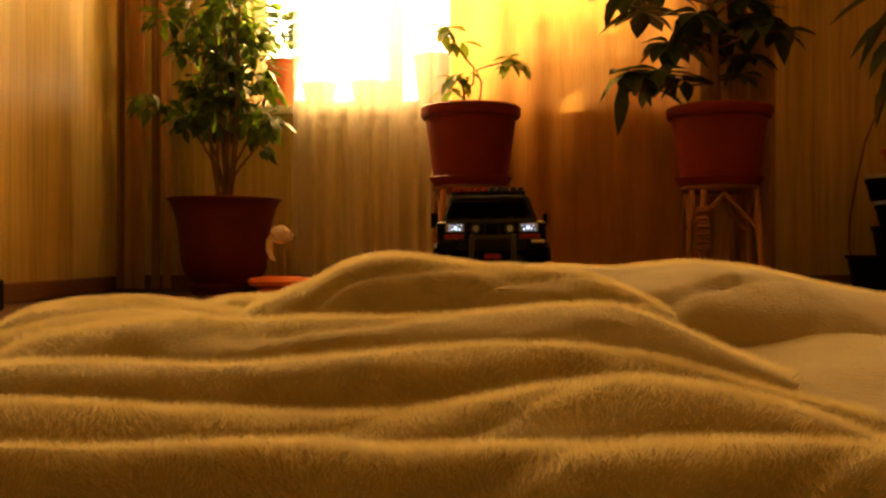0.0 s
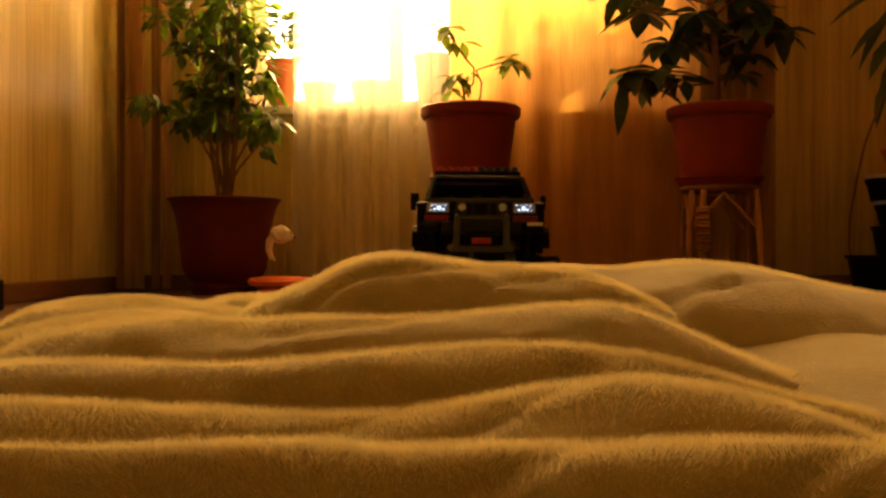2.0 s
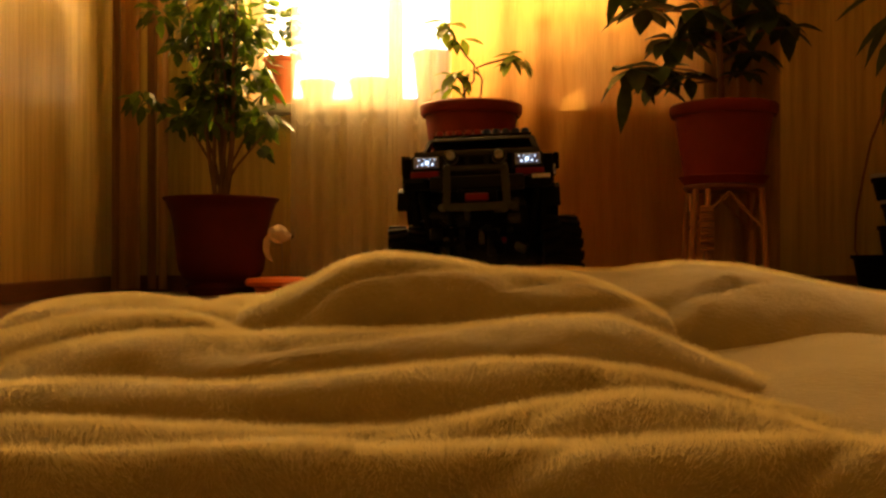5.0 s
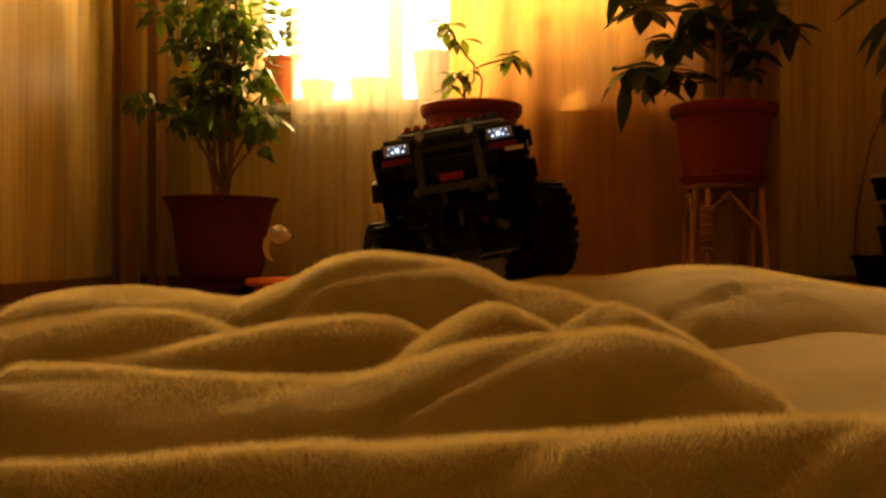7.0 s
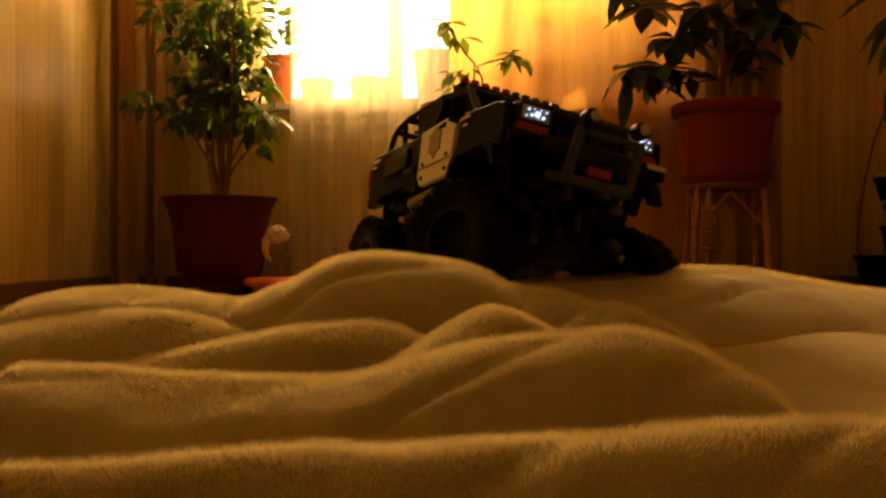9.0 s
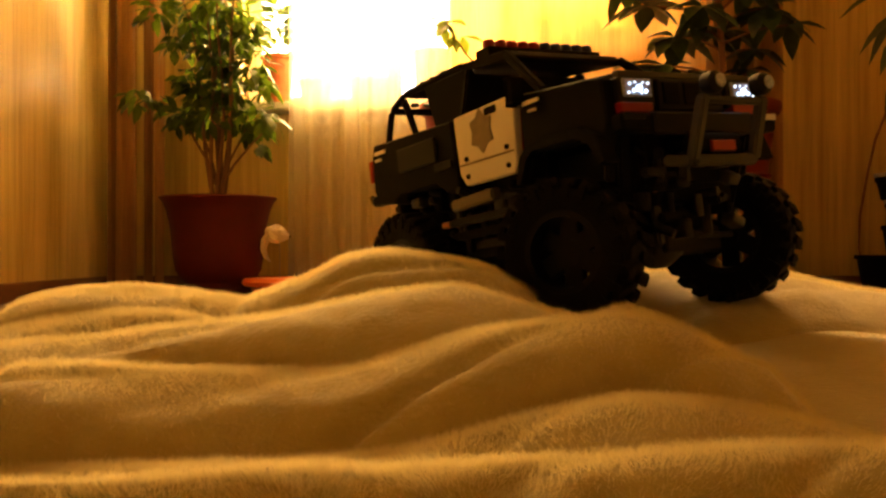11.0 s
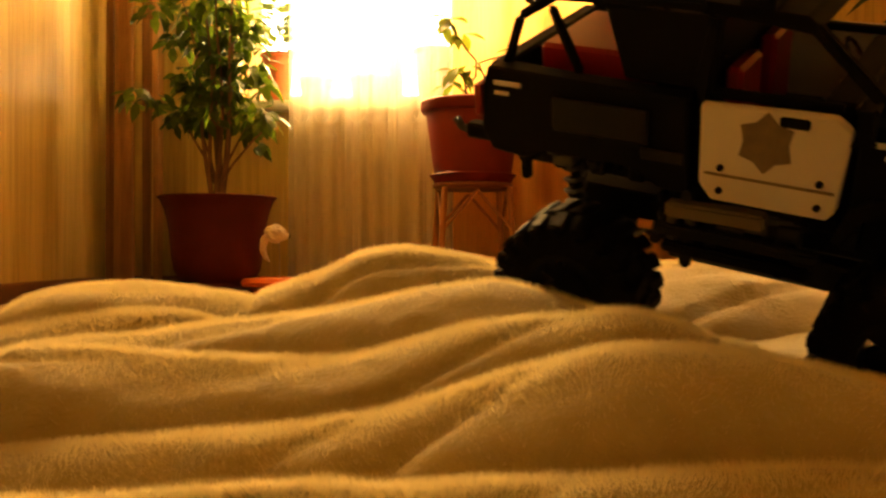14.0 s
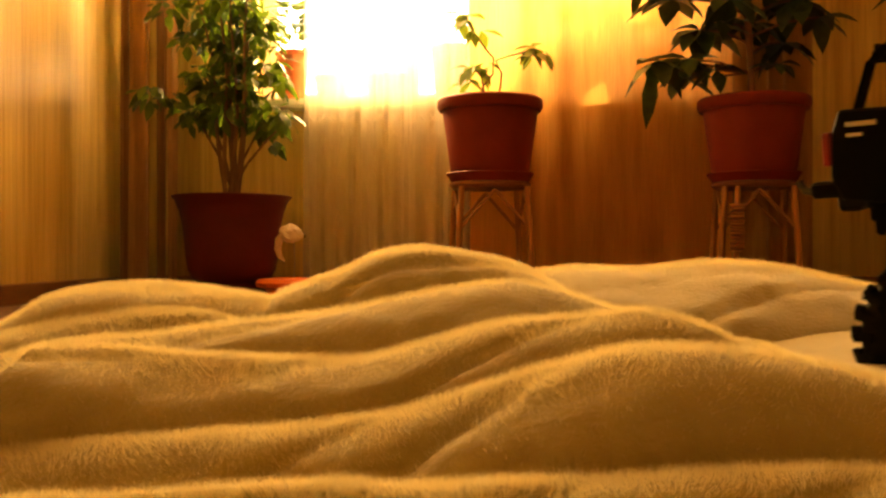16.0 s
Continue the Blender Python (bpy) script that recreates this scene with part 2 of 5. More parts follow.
def build_window():
    w = tagged(thing("window_1"), "white framed window flooded with low sunlight", "window", kind="structure")
    x0, x1, z0, z1 = WIN
    y0, y1 = WALL_Y + 0.17, WALL_Y + 0.235
    for a, b in ((x0, x0 + 0.06), (-0.225, -0.165), (0.34, 0.40), (x1 - 0.06, x1)):
        part("window_frame", box(a, b, y0, y1, z0, z1, 0.006), M_PVC, w)
    for a, b in ((z0, z0 + 0.06), (z1 - 0.06, z1)):
        for xa, xb in ((x0 + 0.06, -0.225), (-0.165, 0.34), (0.40, x1 - 0.06)):
            part("window_frame", box(xa, xb, y0 + 0.004, y1 - 0.004, a, b, 0.006), M_PVC, w)
    part("window_sill", box(x0 - 0.04, x1 + 0.04, WALL_Y - 0.085, WALL_Y + 0.17, z0 - 0.035, z0, 0.008, segs=2), M_SILL, w, "white window sill board")


build_window()
tagged(finish("backdrop", box(-6, 6, 8.0, 8.02, -1.5, 2.5), M_SKYCARD), "bright hazy daylight outside the window", "backdrop", kind="structure")


# ---- curtains ----
def drape(name, x0, x1, y, z0, z1, fold, amp, material, seed, thick=0.002, nz=14):
    rnd = random.Random(seed)
    b = bmesh.new()
    n = max(10, int((x1 - x0) / fold * 10))
    ph, jit = rnd.random() * 6, [rnd.uniform(0.6, 1.3) for _ in range(40)]
    grid = []
    acc = ph
    offs = []
    for i in range(n + 1):
        k = jit[int(i / 14) % 40]
        acc += 2 * math.pi / 10 * k
        offs.append(math.sin(acc) * amp * (0.6 + 0.4 * k) + math.sin(acc * 0.37 + 1) * amp * 0.4)
    for j in range(nz + 1):
        f = j / nz
        row = []
        for i in range(n + 1):
            u = i / n
            sway = math.sin(u * 11 + f * 3 + seed) * 0.004
            row.append(b.verts.new((x0 + (x1 - x0) * u + sway, y + offs[i] * (1.05 - 0.3 * f) + sway, z0 + (z1 - z0) * f)))
        grid.append(row)
    for r, s in zip(grid, grid[1:]):
        for i in range(n):
            b.faces.new((r[i], r[i + 1], s[i + 1], s[i]))
    ob = finish(name, b, material, smooth=60)
    return ob


tagged(drape("sheer_curtain", -0.565, 0.03, WALL_Y - 0.135, 0.015, 2.42, 0.055, 0.014, M_SHEER, 3), "white sheer lace curtain hanging before the window", "curtain")
for px0, px1 in ((-0.568, -0.512), (-0.355, -0.305), (-0.204, -0.165), (-0.075, -0.045)):
    pleat = drape("pleat", px0, px1, WALL_Y - 0.158, 0.015, 2.42, 0.05, 0.004, M_SHEER, 5)
    pleat.parent = bpy.data.objects["sheer_curtain"]
tagged(drape("gold_curtain", 0.02, 0.98, WALL_Y - 0.145, 0.012, 2.42, 0.15, 0.010, M_VOILE, 7), "golden translucent curtain glowing with backlight", "curtain")
# these two dark strips imitate shade in the corner and the curtain gap
tagged(drape("brown_hanging", -1.236, -1.206, WALL_Y - 0.165, 0.012, 2.42, 0.05, 0.008, M_SHADE_DRAPE, 11), "narrow dark brown drape put in the shaded corner", "curtain")
tagged(drape("brown_hanging", -1.119, -1.074, WALL_Y - 0.145, 0.012, 2.42, 0.06, 0.010, M_SHADE_DRAPE, 13), "dark brown drape standing in for shade between two tan curtains", "curtain")
tagged(drape("brown_hanging", 0.99, 1.27, WALL_Y - 0.12, 0.012, 2.42, 0.08, 0.022, M_DRAPE2, 15), "brown gathered curtain beside the golden one", "curtain")
tagged(drape("tan_curtain", -1.206, -1.120, WALL_Y - 0.17, 0.012, 2.42, 0.07, 0.014, M_DRAPE2, 12), "tan brown gathered curtain beside the window", "curtain")
tagged(drape("tan_curtain", -1.073, -1.034, WALL_Y - 0.16, 0.012, 2.42, 0.06, 0.008, M_DRAPE2, 14), "narrow tan strip of curtain beside the window", "curtain")


def lace(x0, x1, y):
    """Embroidered sprigs along the sheer curtain."""
    c = bpy.data.objects["sheer_curtain"]
    n = 9
    for i in range(n):
        x = x0 + (x1 - x0) * (i + 0.5 + 0.3 * math.sin(i * 2.3)) / n
        b = None
        for s in (-1, 1):
            pts = [(x + s * 0.027 * math.cos(a), y, 0.655 - 0.03 * math.sin(a)) for a in np.linspace(0.1, 1.5, 6)]
            b = tube(pts, [0.0022, 0.003, 0.003, 0.0026, 0.002, 0.0016], 5, b)
            b = tube([(x + s * 0.012, y, 0.60), (x + s * 0.02, y, 0.585), (x + s * 0.011, y, 0.572), (x + s * 0.004, y, 0.585)], 0.0018, 5, b)
        b = tube([(x, y, 0.62), (x + 0.004, y, 0.56), (x - 0.003, y, 0.50)], 0.0014, 5, b)
        part("lace_sprig", b, M_LACE, c, "embroidered white lace sprig")
        if i % 2:
            for z in (0.40 + 0.05 * math.sin(i * 3.1), 0.26 + 0.06 * math.cos(i * 1.7)):
                part("lace_sprig", tube([(x - 0.012, y, z + 0.02), (x, y, z), (x + 0.012, y, z + 0.022), (x, y, z + 0.04), (x - 0.012, y, z + 0.02)], 0.0015, 5), M_LACE, c)


lace(-0.555, 0.02, WALL_Y - 0.162)


# ---- pots and plants ----
def pot_at(name, x, y, z, h, r_top, r_bot, material, lip=0.03, saucer=True, flare=0.0, m_soil=True, bell=False):
    w = thing(name, pose(x, y, z))
    base = 0.012 if saucer else 0.0
    k = r_top - r_bot
    prof = [(0, base), (r_bot * 0.97, base), (r_bot, base + 0.006)]
    for i in range(1, 7):
        f = i / 6
        prof.append((r_bot + k * (f ** (1 + flare)) * (0.72 if lip > 0.03 else 0.95), base + (h - lip - base) * f))
    prof += [(r_top - 0.002, h - lip), (r_top + 0.006, h - lip * 0.7), (r_top + 0.006, h - 0.006), (r_top, h), (r_top - 0.012, h), (r_top - 0.014, h - 0.02),
             (r_top - 0.03, h - 0.03), (0, h - 0.03)]
    if bell:
        side = [(0.56, 0.03), (0.57, 0.10), (0.66, 0.15), (0.735, 0.23), (0.765, 0.34), (0.79, 0.48), (0.81, 0.62), (0.84, 0.74), (0.885, 0.85), (0.95, 0.95), (1.0, 0.975)]
        prof = [(0, base), (r_top * 0.55, base)] + [(r_top * a, base + (h - base) * c) for a, c in side]
        prof += [(r_top + 0.002, h - 0.003), (r_top - 0.006, h), (r_top - 0.02, h - 0.03), (0, h - 0.03)]
    part("pot", lathe(prof, 56), material, w, smooth=35)
    if m_soil:
        part("soil", lathe([(0, h - 0.016), (r_top * 0.5, h - 0.012), (r_top - 0.02, h - 0.022), (r_top - 0.02, h - 0.03)], 40), M_SOIL, w, "dark potting soil", smooth=60)
    if saucer:
        part("saucer", lathe([(0, 0.0), (r_bot * 1.0, 0.0), (r_bot * 1.12, 0.024), (r_bot * 1.15, 0.028), (r_bot * 1.12, 0.032), (r_bot * 1.06, 0.012), (0, 0.011)], 48), material, w, smooth=35)
    return w


def leaf_into(verts, faces, base, d, up, length, width, droop=0.25, fold=0.15):
    d = d.normalized()
    s = d.cross(up)
    s = s.normalized() if s.length > 1e-4 else d.orthogonal().normalized()
    n = s.cross(d).normalized()
    i0 = len(verts)
    prof = ((0.0, 0.03), (0.22, 0.62), (0.48, 1.0), (0.75, 0.66), (1.0, 0.02))
    for f, wd in prof:
        c = base + d * (length * f) - n * (droop * length * f * f)
        hw = width * 0.5 * wd
        verts.append(c - s * hw + n * (fold * hw))
        verts.append(c)
        verts.append(c + s * hw + n * (fold * hw))
    for k in range(len(prof) - 1):
        a = i0 + 3 * k
        faces.append((a, a + 1, a + 4, a + 3))
        faces.append((a + 1, a + 2, a + 5, a + 4))


def leaves(name, verts, faces, material, parent, label=""):
    me = bpy.data.meshes.new(name)
    me.from_pydata([tuple(v) for v in verts], [], faces)
    me.materials.append(material)
    for p in me.polygons:
        p.use_smooth = True
    ob = new(name, me)
    ob.parent = parent
    if label:
        tagged(ob, label)
    return ob


def rand_dir(rnd):
    while True:
        v = Vector((rnd.uniform(-1, 1), rnd.uniform(-1, 1), rnd.uniform(-1, 1)))
        if 0.1 < v.length < 1:
            return v.normalized()


def ficus(x, y, z, pot):
    """A bushy weeping fig: several thin stems and a tall loose crown."""
    rnd = random.Random(5)
    t = tagged(thing("ficus_tree", pose(x, y, z)), "bushy green weeping fig with backlit leaves in a pot", "plant")
    verts, faces = [], []
    for k in range(7):
        a = k * 0.9 + rnd.random()
        spread = rnd.uniform(0.05, 0.13)
        top = rnd.uniform(0.75, 1.05)
        pts, rad = [], []
        for i in range(9):
            f = i / 8
            pts.append((math.cos(a) * (0.015 + spread * f ** 1.3) + math.sin(f * 7 + k) * 0.012, math.sin(a) * (0.015 + spread * f ** 1.3) + math.cos(f * 6 + k) * 0.012, -0.01 + top * f))
            rad.append(0.0085 * (1 - 0.75 * f))
        part("trunk", tube(pts, rad, 7), M_BARK, t, smooth=60)
    for k, (dx, dz, side) in enumerate(((-0.14, 0.26, 0.03), (0.16, 0.2, -0.03), (-0.09, 0.25, 0.06), (0.1, 0.25, 0.05))):
        part("twig", tube([(0, 0, 0.03), (dx * 0.35, side * 0.5, 0.03 + dz * 0.45), (dx * 0.8, side, 0.03 + dz * 0.85), (dx, side, 0.03 + dz)], [0.006, 0.005, 0.004, 0.003], 6), M_BARK, t, smooth=60)
    # clumps of leaves: centre, radius, share
    clumps = [(-0.27, 0.36, 0.045, 22), (-0.20, 0.35, 0.035, 12), (-0.148, 0.30, 0.07, 55), (-0.026, 0.305, 0.085, 75), (0.111, 0.29, 0.075, 65), (0.142, 0.19, 0.026, 6), (0.18, 0.275, 0.04, 18),
              (-0.07, 0.39, 0.06, 42), (0.035, 0.39, 0.07, 55), (0.111, 0.473, 0.07, 55), (0.0, 0.49, 0.06, 42), (-0.10, 0.43, 0.05, 26), (0.16, 0.40, 0.04, 14),
              (0.08, 0.58, 0.075, 60), (-0.04, 0.565, 0.075, 60), (-0.148, 0.565, 0.05, 26), (0.035, 0.67, 0.08, 65), (-0.10, 0.656, 0.08, 65), (-0.21, 0.67, 0.06, 32),
              (0.10, 0.626, 0.05, 26), (-0.05, 0.79, 0.14, 110), (0.06, 0.86, 0.14, 110), (-0.10, 0.93, 0.14, 110)]
    for cx, cz, r, n in clumps:
        cy = rnd.uniform(-0.06, 0.06)
        for _ in range(n):
            d = rand_dir(rnd)
            p = Vector((cx, cy, cz)) + Vector((d.x * 1.0, d.y * 1.1, d.z * 0.8)) * r * rnd.random() ** 0.45
            out = Vector((d.x, d.y, d.z * 0.3 - 0.35 + rnd.uniform(-0.5, 0.3))) + rand_dir(rnd) * 0.5
            leaf_into(verts, faces, p, out, Vector((0, 0, 1)) + rand_dir(rnd) * 0.5, rnd.uniform(0.048, 0.072), rnd.uniform(0.026, 0.038), rnd.uniform(0.1, 0.4))
    leaves("crown", verts, faces, M_LEAF, t)
    return t


def aralia(x, y, z):
    """A dark plant with hand-shaped clusters of long drooping leaves on one straight stem."""
    rnd = random.Random(9)
    t = tagged(thing("umbrella_plant", pose(x, y, z)), "dark spotted plant with drooping hand-shaped leaves in a terracotta pot", "plant")
    part("trunk", tube([(0.005, 0, -0.02), (0.0, 0, 0.15), (-0.012, 0, 0.32), (-0.03, 0.01, 0.5), (-0.03, 0, 0.75)], [0.014, 0.012, 0.012, 0.011, 0.008], 9), M_STEM, t, smooth=60)
    hubs = [(-0.33, -0.06, 0.13, 9, 0.13), (-0.22, 0.05, 0.09, 9, 0.11), (-0.13, -0.05, 0.10, 8, 0.11), (0.08, -0.05, 0.12, 7, 0.085), (0.13, 0.08, 0.22, 8, 0.12),
            (-0.16, 0.06, 0.26, 9, 0.14), (-0.26, 0.02, 0.36, 9, 0.15), (-0.1, -0.1, 0.33, 9, 0.15), (0.16, 0.0, 0.35, 9, 0.15), (0.05, 0.12, 0.30, 9, 0.14), (0.22, -0.04, 0.28, 7, 0.11),
            (-0.2, 0.1, 0.48, 9, 0.16), (0.1, 0.1, 0.5, 9, 0.16), (0.2, 0.02, 0.47, 9, 0.15), (-0.34, 0.0, 0.44, 9, 0.13), (0.0, -0.1, 0.55, 9, 0.15), (-0.05, 0.05, 0.28, 9, 0.13),
            (0.09, -0.04, 0.40, 9, 0.14), (-0.22, -0.04, 0.14, 8, 0.12)]
    verts, faces = [], []
    for hx, hy, hz, n, ln in hubs:
        z0 = max(0.1, hz - 0.06)
        part("leaf_stalk", tube([(-0.01, 0, z0), (hx * 0.5, hy * 0.5, z0 + (hz - z0) * 0.8), (hx, hy, hz)], [0.005, 0.004, 0.003], 6), M_STEM, t, smooth=60)
        a0 = rnd.random() * 6
        for i in range(n):
            a = a0 + 2 * math.pi * i / n + rnd.uniform(-0.2, 0.2)
            d = Vector((math.cos(a), math.sin(a), rnd.uniform(-0.75, 0.3)))
            leaf_into(verts, faces, Vector((hx, hy, hz)), d, Vector((0, 0, 1)), ln * rnd.uniform(0.8, 1.25), ln * rnd.uniform(0.44, 0.6), rnd.uniform(0.1, 0.45), 0.3)
    # one long leaf hanging below the rest
    leaf_into(verts, faces, Vector((-0.345, -0.06, 0.12)), Vector((-0.1, 0, -1)), Vector((0, -1, 0)), 0.22, 0.055, 0.05, 0.2)
    leaves("crown", verts, faces, M_LEAF2, t)
    return t


def young_plant(x, y, z):
    t = tagged(thing("young_plant", pose(x, y, z)), "small young plant with twisted bare stems and few light leaves", "plant")
    rnd = random.Random(4)
    verts, faces = [], []
    paths = [[(-0.01, 0, -0.02), (-0.03, 0.01, 0.05), (0.01, 0, 0.1), (0.012, 0, 0.155), (-0.02, 0, 0.19), (-0.05, 0, 0.235), (-0.085, 0, 0.29)],
             [(0.01, 0, -0.02), (0.035, -0.01, 0.05), (0.04, 0, 0.1), (0.02, 0, 0.145), (0.06, 0, 0.16), (0.12, 0, 0.175), (0.15, 0, 0.18)],
             [(0.0, 0.01, -0.02), (-0.02, 0.02, 0.04), (-0.03, 0, 0.09), (-0.05, 0, 0.115)]]
    for p in paths:
        part("stem", tube(p, 0.0038, 7), M_BARK, t, smooth=60)
    for (cx, cz, n, ln) in ((-0.085, 0.295, 15, 0.072), (-0.05, 0.24, 5, 0.066), (0.155, 0.175, 16, 0.072), (-0.055, 0.12, 11, 0.068), (-0.02, 0.13, 3, 0.055), (-0.08, 0.08, 5, 0.06)):
        for i in range(n):
            a = 2 * math.pi * i / n + rnd.random()
            d = Vector((math.cos(a), math.sin(a) * 0.8, rnd.uniform(-0.9, 0.3)))
            leaf_into(verts, faces, Vector((cx + rnd.uniform(-0.02, 0.02), 0, cz + rnd.uniform(-0.015, 0.015))), d, Vector((0, 0, 1)), ln * rnd.uniform(0.9, 1.45), ln * 0.55, 0.3, 0.2)
    leaves("crown", verts, faces, M_LEAF_LIGHT, t)
    return t


def cane_stool(x, y, h, w, rz, group):
    """Four cane legs with a round seat, crossed braces and a woven wrap on one leg."""
    t = tagged(thing("cane_stool", pose(x, y, 0, 0, 0, rz)), "honey coloured cane plant stool with crossed braces", "stool", group)
    r = w / 2
    part("seat", lathe([(0, h - 0.022), (r * 0.98, h - 0.022), (r * 1.06, h - 0.012), (r * 1.06, h - 0.004), (r * 1.0, h), (0, h)], 40), M_DARKCANE, t, smooth=40)
    s = r * 0.92
    legs = [(-s, -s), (s, -s), (s, s), (-s, s)]
    for lx, ly in legs:
        part("leg", tube([(lx * 1.05, ly * 1.05, 0), (lx * 0.98, ly * 0.98, h * 0.5), (lx * 0.9, ly * 0.9, h - 0.02)], 0.011, 10), M_CANE, t, smooth=60)
    for i in range(4):
        (ax, ay), (bx, by) = legs[i], legs[(i + 1) % 4]
        mid = Vector(((ax + bx) / 2, (ay + by) / 2, 0))
        for ex, ey in ((ax, ay), (bx, by)):
            part("brace", tube([(ex * 0.97, ey * 0.97, h * 0.58), (mid.x * 0.98, mid.y * 0.98, h - 0.03)], 0.006, 8), M_CANE, t, smooth=60)
        part("stretcher", tube([(ax, ay, h * 0.2), (bx, by, h * 0.2)], 0.008, 8), M_CANE, t, smooth=60)
    return t, legs


Y_POT = 3.44
ST_H1 = 0.389
FLOOR_POT = (-0.790, Y_POT)
p = tagged(pot_at("flower_pot", FLOOR_POT[0], FLOOR_POT[1], 0, 0.345, 0.203, 0.112, M_POT2, 0.018, True, 0.1, True, True), "large maroon plastic pot on the floor", "flower pot")
ficus(FLOOR_POT[0], FLOOR_POT[1], 0.335, p)

stools = []
for sx, seed in ((0.100, 6), (1.001, -8)):
    st, legs = cane_stool(sx, Y_POT, ST_H1, 0.265, seed, "cane plant stools")
    stools.append(st)
for k in range(6):
    z = 0.16 + k * 0.026
    part("cane_wrap", tube([(-0.10, -0.165, z), (-0.06, -0.17, z + 0.002), (-0.055, -0.165, z + 0.012), (-0.1, -0.16, z + 0.013)], 0.007, 6), M_CANE, stools[1], smooth=60)
part("cane_upright", tube([(-0.078, -0.15, 0.08), (-0.078, -0.14, 0.2), (-0.07, -0.12, ST_H1 - 0.02)], 0.01, 8), M_CANE, stools[1], smooth=60)
tagged(pot_at("flower_pot", 0.100, Y_POT, ST_H1, 0.285, 0.176, 0.132, M_POT, 0.042), "terracotta coloured plastic pot with a wide lip on a cane stool", "flower pot", "pots on stools")
tagged(pot_at("flower_pot", 1.001, Y_POT, ST_H1, 0.285, 0.182, 0.137, M_POT, 0.042), "terracotta coloured plastic pot with a wide lip on a cane stool", "flower pot", "pots on stools")
young_plant(0.100, Y_POT, ST_H1 + 0.275)
aralia(1.001 - 0.01, Y_POT, ST_H1 + 0.275)


def sill_pot(x, y, h, r, material, label, leafy=0, seed=1, spread=0.07):
    p = tagged(pot_at("sill_pot", x, y, WIN[2], h, r, r * 0.72, material, 0.02, False), label, "flower pot", "pots on the window sill")
    if leafy:
        rnd = random.Random(seed)
        t = tagged(thing("sill_plant", pose(x, y, WIN[2] + h - 0.02)), "small green plant in a pot on the window sill", "plant")
        verts, faces = [], []
        for i in range(leafy):
            a, hh = rnd.random() * 6.3, rnd.uniform(0.02, 0.22)
            d = Vector((math.cos(a), math.sin(a), rnd.uniform(-0.1, 0.9)))
            leaf_into(verts, faces, Vector((math.cos(a) * spread * 0.3, math.sin(a) * spread * 0.3, hh)), d, Vector((0, 0, 1)), rnd.uniform(0.6, 1.1) * spread, spread * 0.55, 0.3)
        part("stem", tube([(0, 0, -0.01), (0.006, 0, 0.1), (-0.004, 0, 0.2)], 0.004, 6), M_BARK, t)
        leaves("crown", verts, faces, M_LEAF, t)
    return p


SY = WALL_Y + 0.06
sill_pot(-0.637, SY - 0.06, 0.19, 0.062, M_POT3, "orange terracotta pot standing on the window sill", 80, 2, 0.085)
sill_pot(-0.50, SY + 0.03, 0.115, 0.07, M_POT5, "pale pot behind the sheer curtain")
sill_pot(-0.29, SY + 0.03, 0.12, 0.085, M_POT5, "pale pot behind the sheer curtain")
sill_pot(-0.035, SY, 0.22, 0.085, M_POT4, "lilac pot behind the sheer curtain", 0)
sill_pot(0.36, SY, 0.15, 0.12, M_POT3, "pot casting its shade on the gold curtain", 30, 5, 0.14)
sill_pot(0.46, SY + 0.02, 0.17, 0.06, M_POT3, "pot casting its shade on the gold curtain", 30, 6, 0.12)
sill_pot(0.68, SY, 0.20, 0.09, M_POT3, "pot casting its shade on the gold curtain", 40, 8, 0.15)


# ---- cat toy ----
def cat_toy(x, y):
    t = tagged(thing("cat_toy", pose(x, y, 0)), "orange round cat toy with a white plush mouse on a wire", "cat toy")
    part("base", lathe([(0, 0), (0.07, 0), (0.085, 0.03), (0.110, 0.036), (0.115, 0.050), (0.105, 0.062), (0.06, 0.066), (0.055, 0.06), (0, 0.06)], 48), M_ORANGE, t, "orange plastic disc", 40)
    part("foot", lathe([(0, -0.0), (0.07, -0.0), (0.07, 0.004), (0, 0.004)], 24), M_POT3, t)
    part("spring_wire", tube([(0.012, 0, 0.06), (0.014, 0.004, 0.12), (0.012, 0, 0.2)], 0.0024, 6), M_WIRE, t)
    body = lathe([(0, -0.036), (0.016, -0.033), (0.027, -0.02), (0.031, -0.004), (0.028, 0.012), (0.019, 0.026), (0.010, 0.036), (0.004, 0.043), (0, 0.045)], 28, None, pose(0.0, 0, 0.212, 0, 100, 0))
    rnd = random.Random(2)
    for v in body.verts:
        v.co += rand_dir(rnd) * 0.005
    m = part("plush_mouse", body, M_MOUSE, t, "white plush mouse")
    part("nose", lathe([(0, -0.006), (0.006, 0), (0, 0.006)], 10, None, pose(0.047, 0, 0.203)), M_BLACK, m)
    part("ear", lathe([(0, -0.002), (0.009, 0), (0, 0.002)], 14, None, pose(0.012, -0.018, 0.236, 70, 0, 20)), M_MOUSE, m)
    part("tail", tube([(-0.022, 0, 0.21), (-0.038, 0, 0.19), (-0.042, 0, 0.16), (-0.034, 0, 0.135), (-0.018, 0, 0.118)], [0.013, 0.014, 0.011, 0.009, 0.002], 8), M_MOUSE, m, smooth=60)


cat_toy(-0.567, Y_POT - 0.12)


